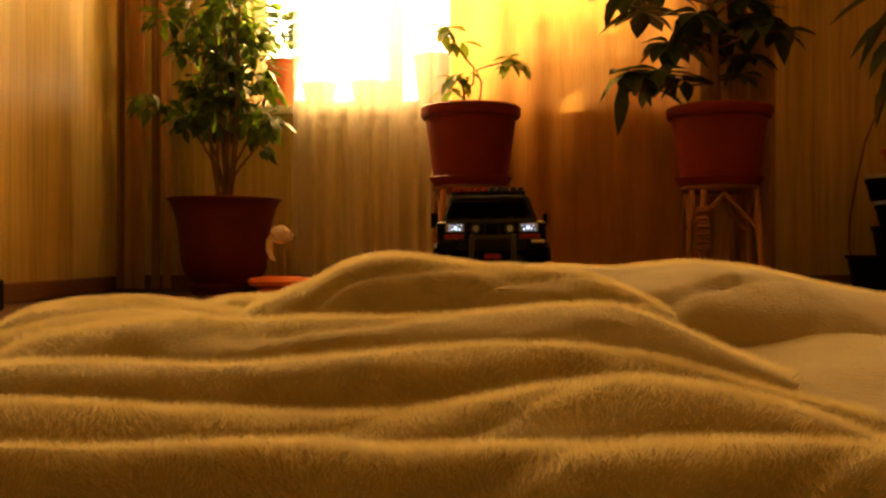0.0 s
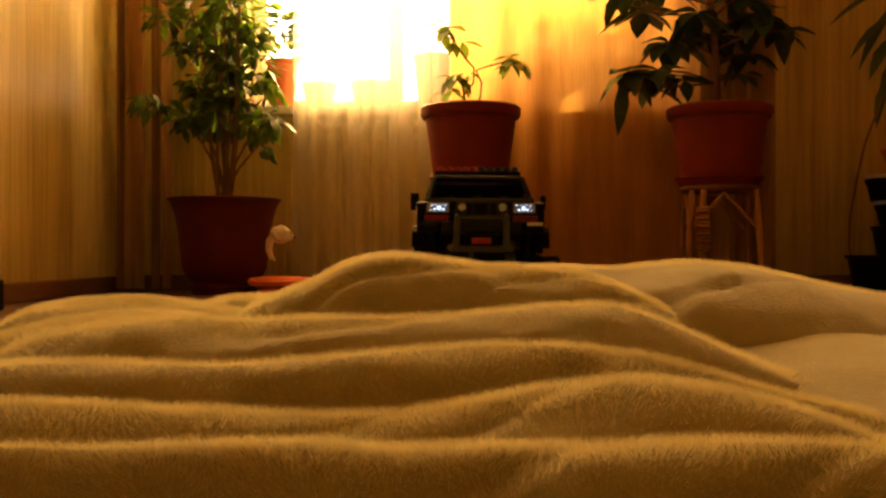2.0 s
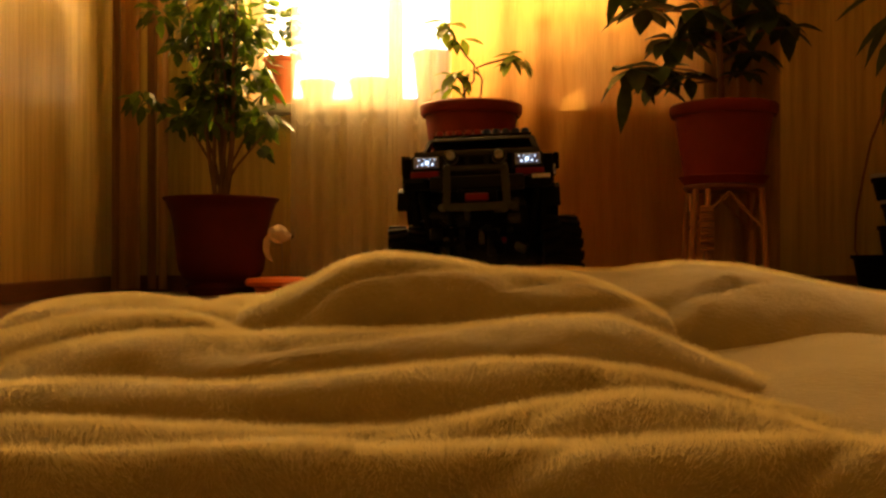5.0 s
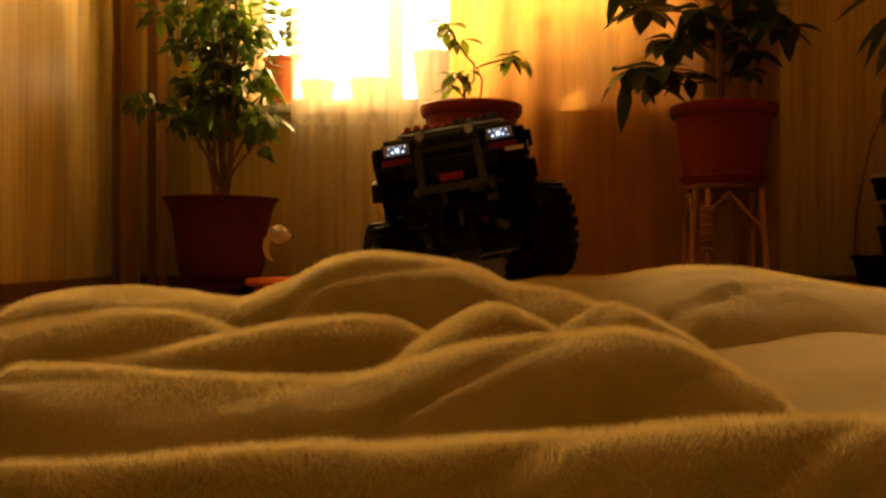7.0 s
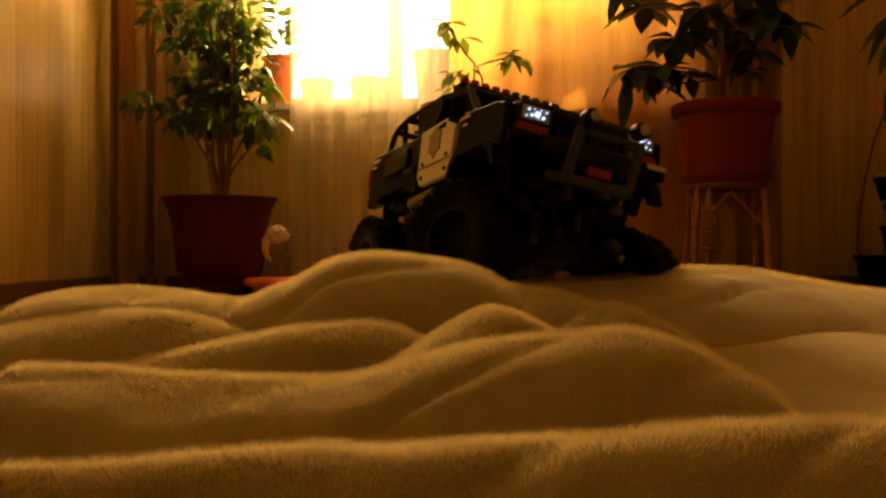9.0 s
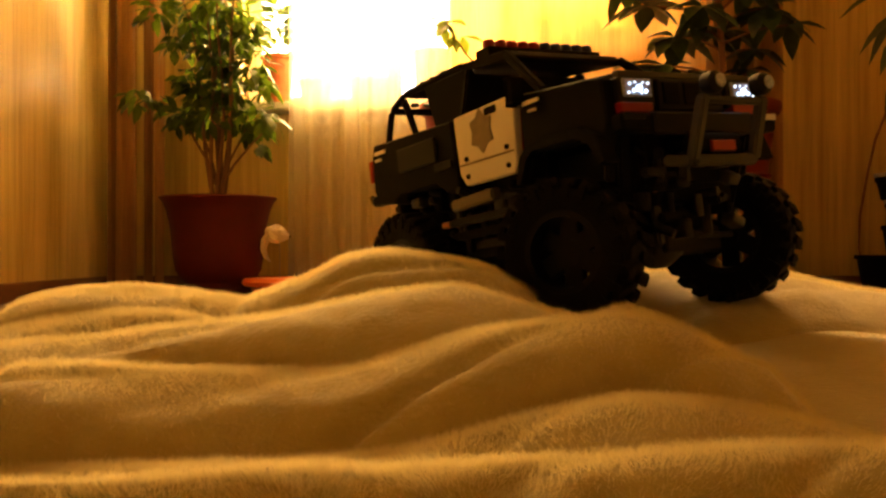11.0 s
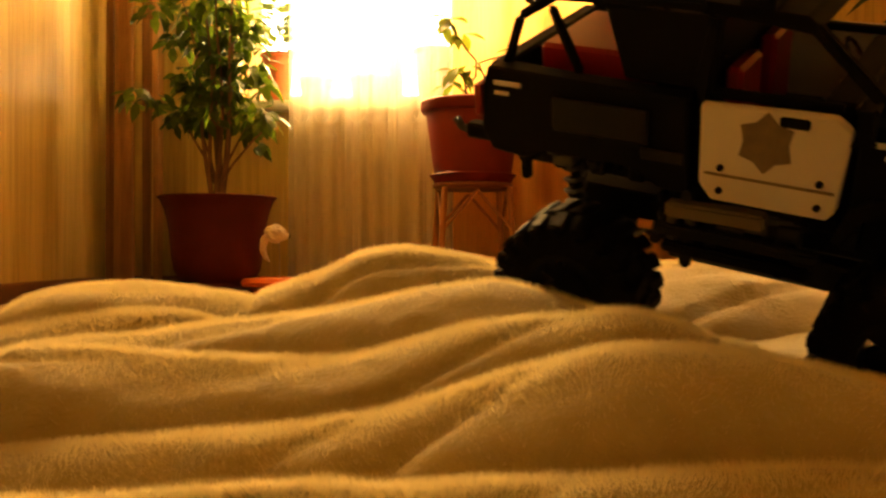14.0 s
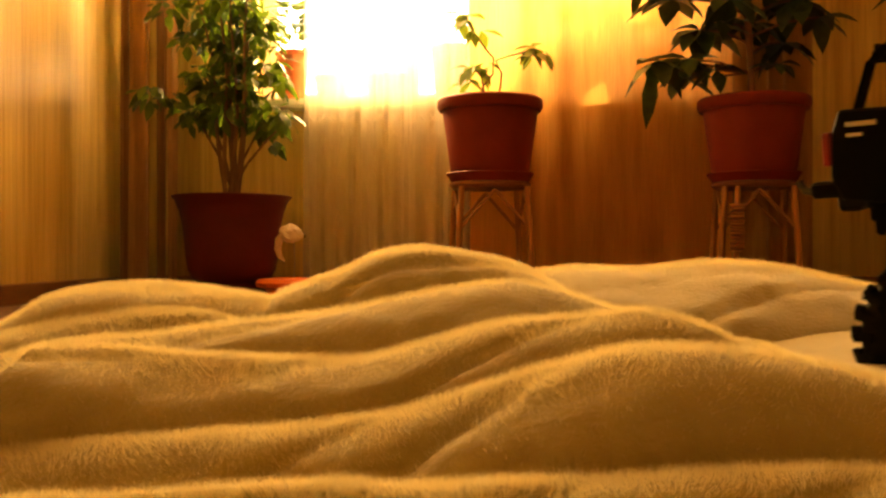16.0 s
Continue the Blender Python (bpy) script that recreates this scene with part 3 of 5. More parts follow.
# ---- stacked trays and the hanging plant by the east side ----
def tray(name, x, y, z, r, h, label, rim):
    t = tagged(thing(name, pose(x, y, z)), label, "container", "stacked black containers")
    b = lathe([(0, 0), (r * 0.84, 0), (r * 0.86, 0.004), (r * 0.98, h - 0.014), (r * 1.03, h - 0.014), (r * 1.03, h), (r * 0.95, h), (r * 0.93, h - 0.006), (0, h - 0.006)], 40)
    part("tub", b, M_BLACK, t, smooth=35)
    if rim:
        part("rim", lathe([(r * 0.9, h), (r * 1.05, h), (r * 1.06, h + 0.014), (r * 0.9, h + 0.014)], 40), M_CLEARRIM, t, "pale plastic rim", 35)
    return t


TX = 1.668
tray("plant_tray", TX, Y_POT + 0.02, 0.0, 0.185, 0.14, "wide black plastic tray with a pale rim on the floor", False)
z = 0.14
for i, (r, h, rim) in enumerate(((0.112, 0.105, False), (0.104, 0.078, True), (0.118, 0.080, True))):
    tray("plant_container", TX + (0.015, 0.02, 0.0)[i], Y_POT + 0.02, z, r, h, "black plastic container with a pale rim, stacked", rim)
    z += h + (0.014 if rim else 0)
tagged(pot_at("flower_pot", TX + 0.05, Y_POT + 0.02, z, 0.1, 0.11, 0.085, M_POT3, 0.02, True), "small terracotta pot on top of stacked containers", "flower pot")
ht = tagged(thing("trailing_plant", pose(TX - 0.03, Y_POT + 0.02, z + 0.09)), "trailing plant with long narrow drooping leaves and a bare stem", "plant")
part("stem", tube([(0, 0, -0.02), (0.0, 0, 0.3), (0.02, -0.02, 0.55)], [0.008, 0.007, 0.005], 8), M_STEM, ht, smooth=60)
part("bare_stem", tube([(0.0, 0, 0.36), (-0.03, 0, 0.22), (-0.06, 0, 0.13), (-0.10, 0, 0.03), (-0.13, 0.0, -0.1), (-0.155, 0, -0.24), (-0.16, 0, -0.36), (-0.145, 0, -0.4)], [0.004, 0.005, 0.005, 0.005, 0.005, 0.005, 0.004, 0.003], 8), M_STEM, ht, smooth=60)
verts, faces = [], []
rnd = random.Random(3)
for bx, bz, dx, dz, ln in ((0.0, 0.5, -1, -0.7, 0.22), (0.02, 0.55, -0.8, -1.0, 0.28), (0.0, 0.42, -0.7, -0.9, 0.18), (-0.02, 0.28, -0.35, -1, 0.2), (0.02, 0.5, 0.4, -0.8, 0.26), (0.0, 0.6, -1, -0.35, 0.24),
                           (0.03, 0.55, 0.9, -0.4, 0.26), (0.0, 0.5, 0.2, 0.6, 0.25), (0.0, 0.55, -0.3, 0.7, 0.25), (0.02, 0.35, -0.5, -1, 0.17)):
    leaf_into(verts, faces, Vector((bx, rnd.uniform(-0.03, 0.03), bz)), Vector((dx, rnd.uniform(-0.3, 0.3), dz)), Vector((0, -0.4, 1)), ln, 0.05, 0.25, 0.2)
leaves("crown", verts, faces, M_LEAF2, ht)
tagged(finish("black_box", box(ROOM_L + 0.02, -1.131, 2.45 - 0.2, 2.45, 0, 0.08, 0.004), M_BLACK), "black box standing on the floor by the baseboard", "box")


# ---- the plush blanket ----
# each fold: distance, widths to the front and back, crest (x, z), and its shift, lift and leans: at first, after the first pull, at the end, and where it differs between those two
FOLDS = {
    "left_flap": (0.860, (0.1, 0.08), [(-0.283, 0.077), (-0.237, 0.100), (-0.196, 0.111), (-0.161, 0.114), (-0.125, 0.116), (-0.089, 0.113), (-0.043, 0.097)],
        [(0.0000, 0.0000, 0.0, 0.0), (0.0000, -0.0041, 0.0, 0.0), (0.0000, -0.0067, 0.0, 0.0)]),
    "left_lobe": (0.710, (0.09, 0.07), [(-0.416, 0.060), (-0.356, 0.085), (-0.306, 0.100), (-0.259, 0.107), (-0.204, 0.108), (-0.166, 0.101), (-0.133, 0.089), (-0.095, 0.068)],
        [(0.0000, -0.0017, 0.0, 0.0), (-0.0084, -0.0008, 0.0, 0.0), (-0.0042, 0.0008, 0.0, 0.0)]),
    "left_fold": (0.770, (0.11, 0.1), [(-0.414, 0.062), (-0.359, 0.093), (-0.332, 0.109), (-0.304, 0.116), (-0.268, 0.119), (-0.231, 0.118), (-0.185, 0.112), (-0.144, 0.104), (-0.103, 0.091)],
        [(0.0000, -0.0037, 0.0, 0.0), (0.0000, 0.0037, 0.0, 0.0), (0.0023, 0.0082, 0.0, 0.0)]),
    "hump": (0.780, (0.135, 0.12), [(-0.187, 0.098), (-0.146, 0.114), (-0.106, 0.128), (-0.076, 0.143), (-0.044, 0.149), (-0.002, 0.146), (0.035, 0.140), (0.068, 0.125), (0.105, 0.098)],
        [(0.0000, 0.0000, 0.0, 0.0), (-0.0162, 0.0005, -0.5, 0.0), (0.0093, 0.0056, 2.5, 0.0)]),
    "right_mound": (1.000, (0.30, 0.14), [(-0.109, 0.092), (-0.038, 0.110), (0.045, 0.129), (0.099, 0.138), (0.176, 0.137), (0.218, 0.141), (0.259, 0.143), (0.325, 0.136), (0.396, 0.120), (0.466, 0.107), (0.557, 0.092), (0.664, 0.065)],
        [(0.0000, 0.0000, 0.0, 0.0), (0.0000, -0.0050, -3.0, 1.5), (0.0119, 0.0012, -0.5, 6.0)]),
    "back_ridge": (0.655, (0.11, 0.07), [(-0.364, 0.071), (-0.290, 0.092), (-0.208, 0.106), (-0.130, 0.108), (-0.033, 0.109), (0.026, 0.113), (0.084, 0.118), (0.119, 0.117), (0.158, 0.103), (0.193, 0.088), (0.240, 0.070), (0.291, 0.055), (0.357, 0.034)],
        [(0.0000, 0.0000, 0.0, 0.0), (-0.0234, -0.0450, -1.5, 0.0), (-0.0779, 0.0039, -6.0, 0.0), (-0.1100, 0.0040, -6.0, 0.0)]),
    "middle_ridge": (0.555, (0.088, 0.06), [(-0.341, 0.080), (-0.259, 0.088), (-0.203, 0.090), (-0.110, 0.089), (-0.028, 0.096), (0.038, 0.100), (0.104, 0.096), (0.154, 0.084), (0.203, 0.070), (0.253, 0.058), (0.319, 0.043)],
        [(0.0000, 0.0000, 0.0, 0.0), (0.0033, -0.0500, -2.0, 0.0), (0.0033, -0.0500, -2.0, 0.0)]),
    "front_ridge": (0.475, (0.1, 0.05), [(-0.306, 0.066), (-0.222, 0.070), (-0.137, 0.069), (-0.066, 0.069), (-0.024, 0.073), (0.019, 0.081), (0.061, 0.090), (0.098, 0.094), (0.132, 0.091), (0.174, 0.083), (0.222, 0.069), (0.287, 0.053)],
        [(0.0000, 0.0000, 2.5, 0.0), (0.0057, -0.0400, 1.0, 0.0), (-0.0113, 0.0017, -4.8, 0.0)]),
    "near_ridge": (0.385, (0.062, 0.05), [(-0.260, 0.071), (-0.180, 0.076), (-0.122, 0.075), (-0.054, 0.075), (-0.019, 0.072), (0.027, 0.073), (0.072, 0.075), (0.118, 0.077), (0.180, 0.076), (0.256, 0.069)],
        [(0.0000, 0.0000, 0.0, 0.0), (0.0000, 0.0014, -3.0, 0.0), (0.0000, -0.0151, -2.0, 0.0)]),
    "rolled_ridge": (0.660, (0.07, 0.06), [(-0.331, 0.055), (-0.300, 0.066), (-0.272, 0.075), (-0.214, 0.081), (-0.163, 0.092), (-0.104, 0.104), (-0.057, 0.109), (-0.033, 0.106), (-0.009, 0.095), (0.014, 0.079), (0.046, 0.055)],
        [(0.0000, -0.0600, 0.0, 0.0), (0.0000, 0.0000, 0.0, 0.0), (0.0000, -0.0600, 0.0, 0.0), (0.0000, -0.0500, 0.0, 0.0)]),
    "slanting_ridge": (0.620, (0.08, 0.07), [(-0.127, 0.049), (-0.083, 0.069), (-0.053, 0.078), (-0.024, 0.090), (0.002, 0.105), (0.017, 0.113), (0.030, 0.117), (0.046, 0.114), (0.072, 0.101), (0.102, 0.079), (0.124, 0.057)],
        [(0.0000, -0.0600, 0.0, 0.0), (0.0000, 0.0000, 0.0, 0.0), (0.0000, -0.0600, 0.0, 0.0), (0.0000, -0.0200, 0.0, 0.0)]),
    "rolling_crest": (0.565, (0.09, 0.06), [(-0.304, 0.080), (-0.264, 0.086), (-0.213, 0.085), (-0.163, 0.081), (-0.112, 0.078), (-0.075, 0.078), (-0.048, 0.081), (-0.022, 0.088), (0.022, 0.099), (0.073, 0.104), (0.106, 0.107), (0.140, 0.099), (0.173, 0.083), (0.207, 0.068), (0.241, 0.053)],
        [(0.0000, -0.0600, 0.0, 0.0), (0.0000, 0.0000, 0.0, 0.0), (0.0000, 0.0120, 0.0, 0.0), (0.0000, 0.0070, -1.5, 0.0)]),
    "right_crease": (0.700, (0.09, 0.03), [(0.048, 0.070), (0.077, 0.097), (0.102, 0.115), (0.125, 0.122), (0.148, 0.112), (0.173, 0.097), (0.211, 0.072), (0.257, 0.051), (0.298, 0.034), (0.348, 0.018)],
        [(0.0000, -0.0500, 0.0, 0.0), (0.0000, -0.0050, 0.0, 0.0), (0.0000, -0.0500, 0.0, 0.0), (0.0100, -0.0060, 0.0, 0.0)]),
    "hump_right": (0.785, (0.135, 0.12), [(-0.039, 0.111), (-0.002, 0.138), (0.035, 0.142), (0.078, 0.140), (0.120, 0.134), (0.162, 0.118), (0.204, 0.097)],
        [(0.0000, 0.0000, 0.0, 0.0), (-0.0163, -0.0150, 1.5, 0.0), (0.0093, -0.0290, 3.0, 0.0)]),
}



def ground_at(x, y):
    """Height of the blanket's lowest layer."""
    def sm(a, b, v):
        v = min(1, max(0, (v - a) / (b - a)))
        return v * v * (3 - 2 * v)
    h = 0.030 + 0.030 * sm(0.45, 0.65, y) + 0.010 * sm(0.0, 0.25, x) * sm(0.3, 0.6, y)
    edge = (1 - sm(1.08, 1.34, y))
    left = 1 - sm(0.62, 0.80, y) * (1 - sm(-0.55, -0.30, x))
    h = 0.010 + (h - 0.010) * edge * left
    h += (0.007 + 0.012 * sm(0.1, 0.3, x)) * noise.noise(Vector((x * 4, y * 6, 1.3))) * edge + 0.004 * noise.noise(Vector((x * 11, y * 14, 4.3)))
    return max(h, 0.006)


def sheet(nx, ny, fn, keep=None):
    co, fa = [], []
    for j in range(ny + 1):
        for i in range(nx + 1):
            co.append(fn(i / nx, j / ny))
    for j in range(ny):
        for i in range(nx):
            a = j * (nx + 1) + i
            fa.append((a, a + 1, a + nx + 2, a + nx + 1))
    return np.array(co), fa


def from_arrays(name, co, fa, material, parent, label=""):
    me = bpy.data.meshes.new(name)
    me.from_pydata(co.tolist(), [], fa)
    me.materials.append(material)
    me.polygons.foreach_set("use_smooth", [True] * len(me.polygons))
    ob = new(name, me)
    ob.parent = parent
    if label:
        tagged(ob, label)
    return ob


def pile(co, fa, count, length, seed, weight=None, hw=0.0004):
    """Short soft hairs over a sheet, each one thin triangle."""
    rng = np.random.RandomState(seed)
    f = np.array(fa)
    a, b, c, d = co[f[:, 0]], co[f[:, 1]], co[f[:, 2]], co[f[:, 3]]
    n = np.cross(c - a, d - b)
    area = np.linalg.norm(n, axis=1)
    n = n / np.maximum(area, 1e-9)[:, None]
    w = area if weight is None else area * weight((a + c) / 2)
    idx = rng.choice(len(f), count, p=w / w.sum())
    u, v = rng.rand(count, 1), rng.rand(count, 1)
    p = (a[idx] * (1 - u) + b[idx] * u) * (1 - v) + (d[idx] * (1 - u) + c[idx] * u) * v
    # hairs lie in locks that lean together
    lean = np.stack([np.sin(p[:, 0] * 95 + np.sin(p[:, 1] * 70) * 2), np.cos(p[:, 1] * 90 + np.sin(p[:, 0] * 60) * 2) - 0.4, 0.2 + 0 * p[:, 0]], 1)
    way = n[idx] + lean * 0.4 + rng.normal(0, 0.24, (count, 3))
    way /= np.linalg.norm(way, axis=1)[:, None]
    side = np.cross(way, rng.normal(0, 1, (count, 3)))
    side /= np.maximum(np.linalg.norm(side, axis=1), 1e-6)[:, None]
    ln = length * rng.uniform(0.55, 1.25, (count, 1))
    base = p - n[idx] * 0.001
    tri = np.empty((count * 3, 3))
    tri[0::3], tri[1::3], tri[2::3] = base - side * hw, base + side * hw, base + way * ln
    return tri


def add_pile(parent, co, fa, count, length, seed, weight=None, hw=0.0004):
    tri = pile(co, fa, count, length, seed, weight, hw)
    me = bpy.data.meshes.new("nap")
    k = len(tri)
    me.vertices.add(k)
    me.vertices.foreach_set("co", tri.ravel())
    me.loops.add(k)
    me.loops.foreach_set("vertex_index", np.arange(k, dtype=np.int32))
    me.polygons.add(k // 3)
    me.polygons.foreach_set("loop_start", np.arange(0, k, 3, dtype=np.int32))
    me.update()
    me.validate()
    me.materials.append(M_FUR)
    ob = new("nap", me)
    ob.parent = parent
    return tagged(ob, "short cream plush pile, tinted paler for highlights", kind="stuff")


blanket = tagged(thing("blanket", pose(0, 0, 0)), "thick cream plush blanket lying in soft folds on the floor", "blanket")
HAIR = 0.0042
co, fa = sheet(170, 150, lambda u, v: (lambda x, y: (x, y, ground_at(x, y)))(-0.75 + 1.75 * u, -0.45 + 1.83 * v))
base_layer = from_arrays("base_layer", co, fa, M_BLANKET, blanket)
add_pile(base_layer, co, fa, 50000, HAIR * 0.6, 1, lambda p: ((p[:, 1] > 0.25) & (np.abs(p[:, 0]) < p[:, 1] * 0.6)) * 1.0 + 0.02, 0.0003)


def crest_at(pts, x):
    """Smooth height through the crest's points."""
    n = len(pts)
    for i in range(n - 1):
        if x <= pts[i + 1][0] or i == n - 2:
            p0, p1, p2, p3 = pts[max(i - 1, 0)], pts[i], pts[i + 1], pts[min(i + 2, n - 1)]
            m1 = (p2[1] - p0[1]) / (p2[0] - p0[0])
            m2 = (p3[1] - p1[1]) / (p3[0] - p1[0])
            w = p2[0] - p1[0]
            t = (x - p1[0]) / w
            return (2 * t ** 3 - 3 * t * t + 1) * p1[1] + (t ** 3 - 2 * t * t + t) * m1 * w + (-2 * t ** 3 + 3 * t * t) * p2[1] + (t ** 3 - t * t) * m2 * w


fold_parts = []
for k, (name, (dist, (wf, wk), pts, states)) in enumerate(FOLDS.items()):
    xa, xb = pts[0][0], pts[-1][0]
    depth = 0.10 if dist > 0.7 else 0.085
    xm, zm = (xa + xb) / 2, sum(p[1] for p in pts) / len(pts)

    rough = 0.007 if dist > 0.9 else 0.009

    def fold_point(u, v):
        x = xa + (xb - xa) * u
        zc = crest_at(pts, x) - 0.004
        e = min(u, 1 - u)
        taper = 1.0 if e > 0.1 else (e / 0.1) ** 0.5
        s = -1 + 2 * v
        width = (wf if s < 0 else wk) * (1 + 0.25 * noise.noise(Vector((x * 5, k * 3.1, 0.4))))
        bend = 0.02 * noise.noise(Vector((x * 4, k * 7.7, 0.9)))
        if s < 0:
            drop = depth * (1 - math.sqrt(max(0.0, 1 - (0.985 * s) ** 2))) + 0.012 * s * s
        else:
            drop = 0.085 * (1 - math.exp(-(s * 1.5) ** 2)) / 0.9
        z = zc * taper + 0.0 - drop * (0.8 + 0.3 * taper)
        yy = s * width
        wr = noise.noise(Vector((x * 7 + yy * 9, yy * 12 - x * 2 + k, k * 2.2))) * rough + 0.002 - rough * (1 - min(1, 4 * abs(noise.noise(Vector((x * 6 - yy * 10, yy * 6 + k * 5.1, 7.2)))))) ** 2 + noise.noise(Vector((x * 26, s * 4 + k, k * 2.2))) * 0.0022 + noise.noise(Vector((x * 60, yy * 60, k * 1.7))) * 0.0016
        return (x - xm, s * width + bend + 0.0, z - zm + wr * min(1, abs(s) * 1.8 + 0.12))

    co, fa = sheet(190, 46, fold_point)
    fold = from_arrays("fold", co, fa, M_BLANKET, blanket)
    fold.matrix_basis = pose(xm, dist, zm)
    add_pile(fold, co, fa, 60000 if dist > 0.7 else 90000, HAIR * (1.5 if dist > 0.7 else 1.45), 10 + k, lambda p: (p[:, 1] < 0.06) * np.exp(-np.abs(p[:, 1] - 0.004) / 0.016) + 0.0005,
             0.0002 if dist > 0.7 else 0.00015)
    fold_parts.append((fold, xm, dist, zm, states))


# ---- the brick-built police truck ----
def tyre_mesh():
    r, w = 0.0590, 0.047
    b = lathe([(0.030, -w / 2 + 0.004), (0.040, -w / 2), (0.051, -w / 2 + 0.001), (0.0545, -w / 2 + 0.006), (0.0555, 0), (0.0545, w / 2 - 0.006), (0.051, w / 2 - 0.001), (0.040, w / 2), (0.030, w / 2 - 0.004)], 48)
    n = 22
    for i in range(n):
        for sgn in (-1, 1):
            a = 2 * math.pi * (i + (0.5 if sgn > 0 else 0)) / n
            lug = box(0.053, r, -0.0048, 0.0048, 0.001 * sgn if sgn > 0 else -w / 2 + 0.0, w / 2 if sgn > 0 else -0.001, 0.0008)
            for v in lug.verts:
                v.co.y += (abs(v.co.z) - 0.01) * 0.25
            join(b, lug, Matrix.Rotation(a, 4, "Z"))
            side = box(0.044, 0.0570, -0.0033, 0.0033, w / 2 - 0.002 if sgn > 0 else -w / 2 - 0.0012, w / 2 + 0.0012 if sgn > 0 else -w / 2 + 0.002)
            join(b, side, Matrix.Rotation(a, 4, "Z"))
    b.transform(AX_X)
    return b


def rim_mesh():
    w = 0.042
    b = lathe([(0.0, -0.006), (0.010, -0.006), (0.010, 0.006), (0.0, 0.006)], 20)
    join(b, lathe([(0.0285, -w / 2), (0.0335, -w / 2), (0.0335, w / 2), (0.0285, w / 2), (0.0275, 0), (0.0285, -w / 2)], 36))
    for i in range(6):
        join(b, box(0.006, 0.030, -0.0085, 0.0085, -0.005, 0.004, 0.001), Matrix.Rotation(math.pi / 3 * i, 4, "Z"))
    b.transform(AX_X)
    return b


def studs(bm, x0, x1, y0, y1, z, step=0.008):
    nx, ny = max(1, round((x1 - x0) / step)), max(1, round((y1 - y0) / step))
    for i in range(nx):
        for j in range(ny):
            lathe([(0.0024, 0), (0.0024, 0.0016), (0, 0.0016)], 8, bm, Matrix.Translation((x0 + (i + 0.5) * (x1 - x0) / nx, y0 + (j + 0.5) * (y1 - y0) / ny, z)))
    return bm


def beam(p, q, material, parent, name="beam", w=0.0078):
    """A liftarm: a flat bar with rounded ends and holes that show as dark pins."""
    p, q = Vector(p), Vector(q)
    d = q - p
    b = box(-w / 2, w / 2, 0, d.length, -w / 2, w / 2, 0.0018, segs=2)
    rot = d.to_track_quat("Y", "Z").to_matrix().to_4x4()
    b.transform(Matrix.Translation(p) @ rot)
    return part(name, b, material, parent, smooth=50)


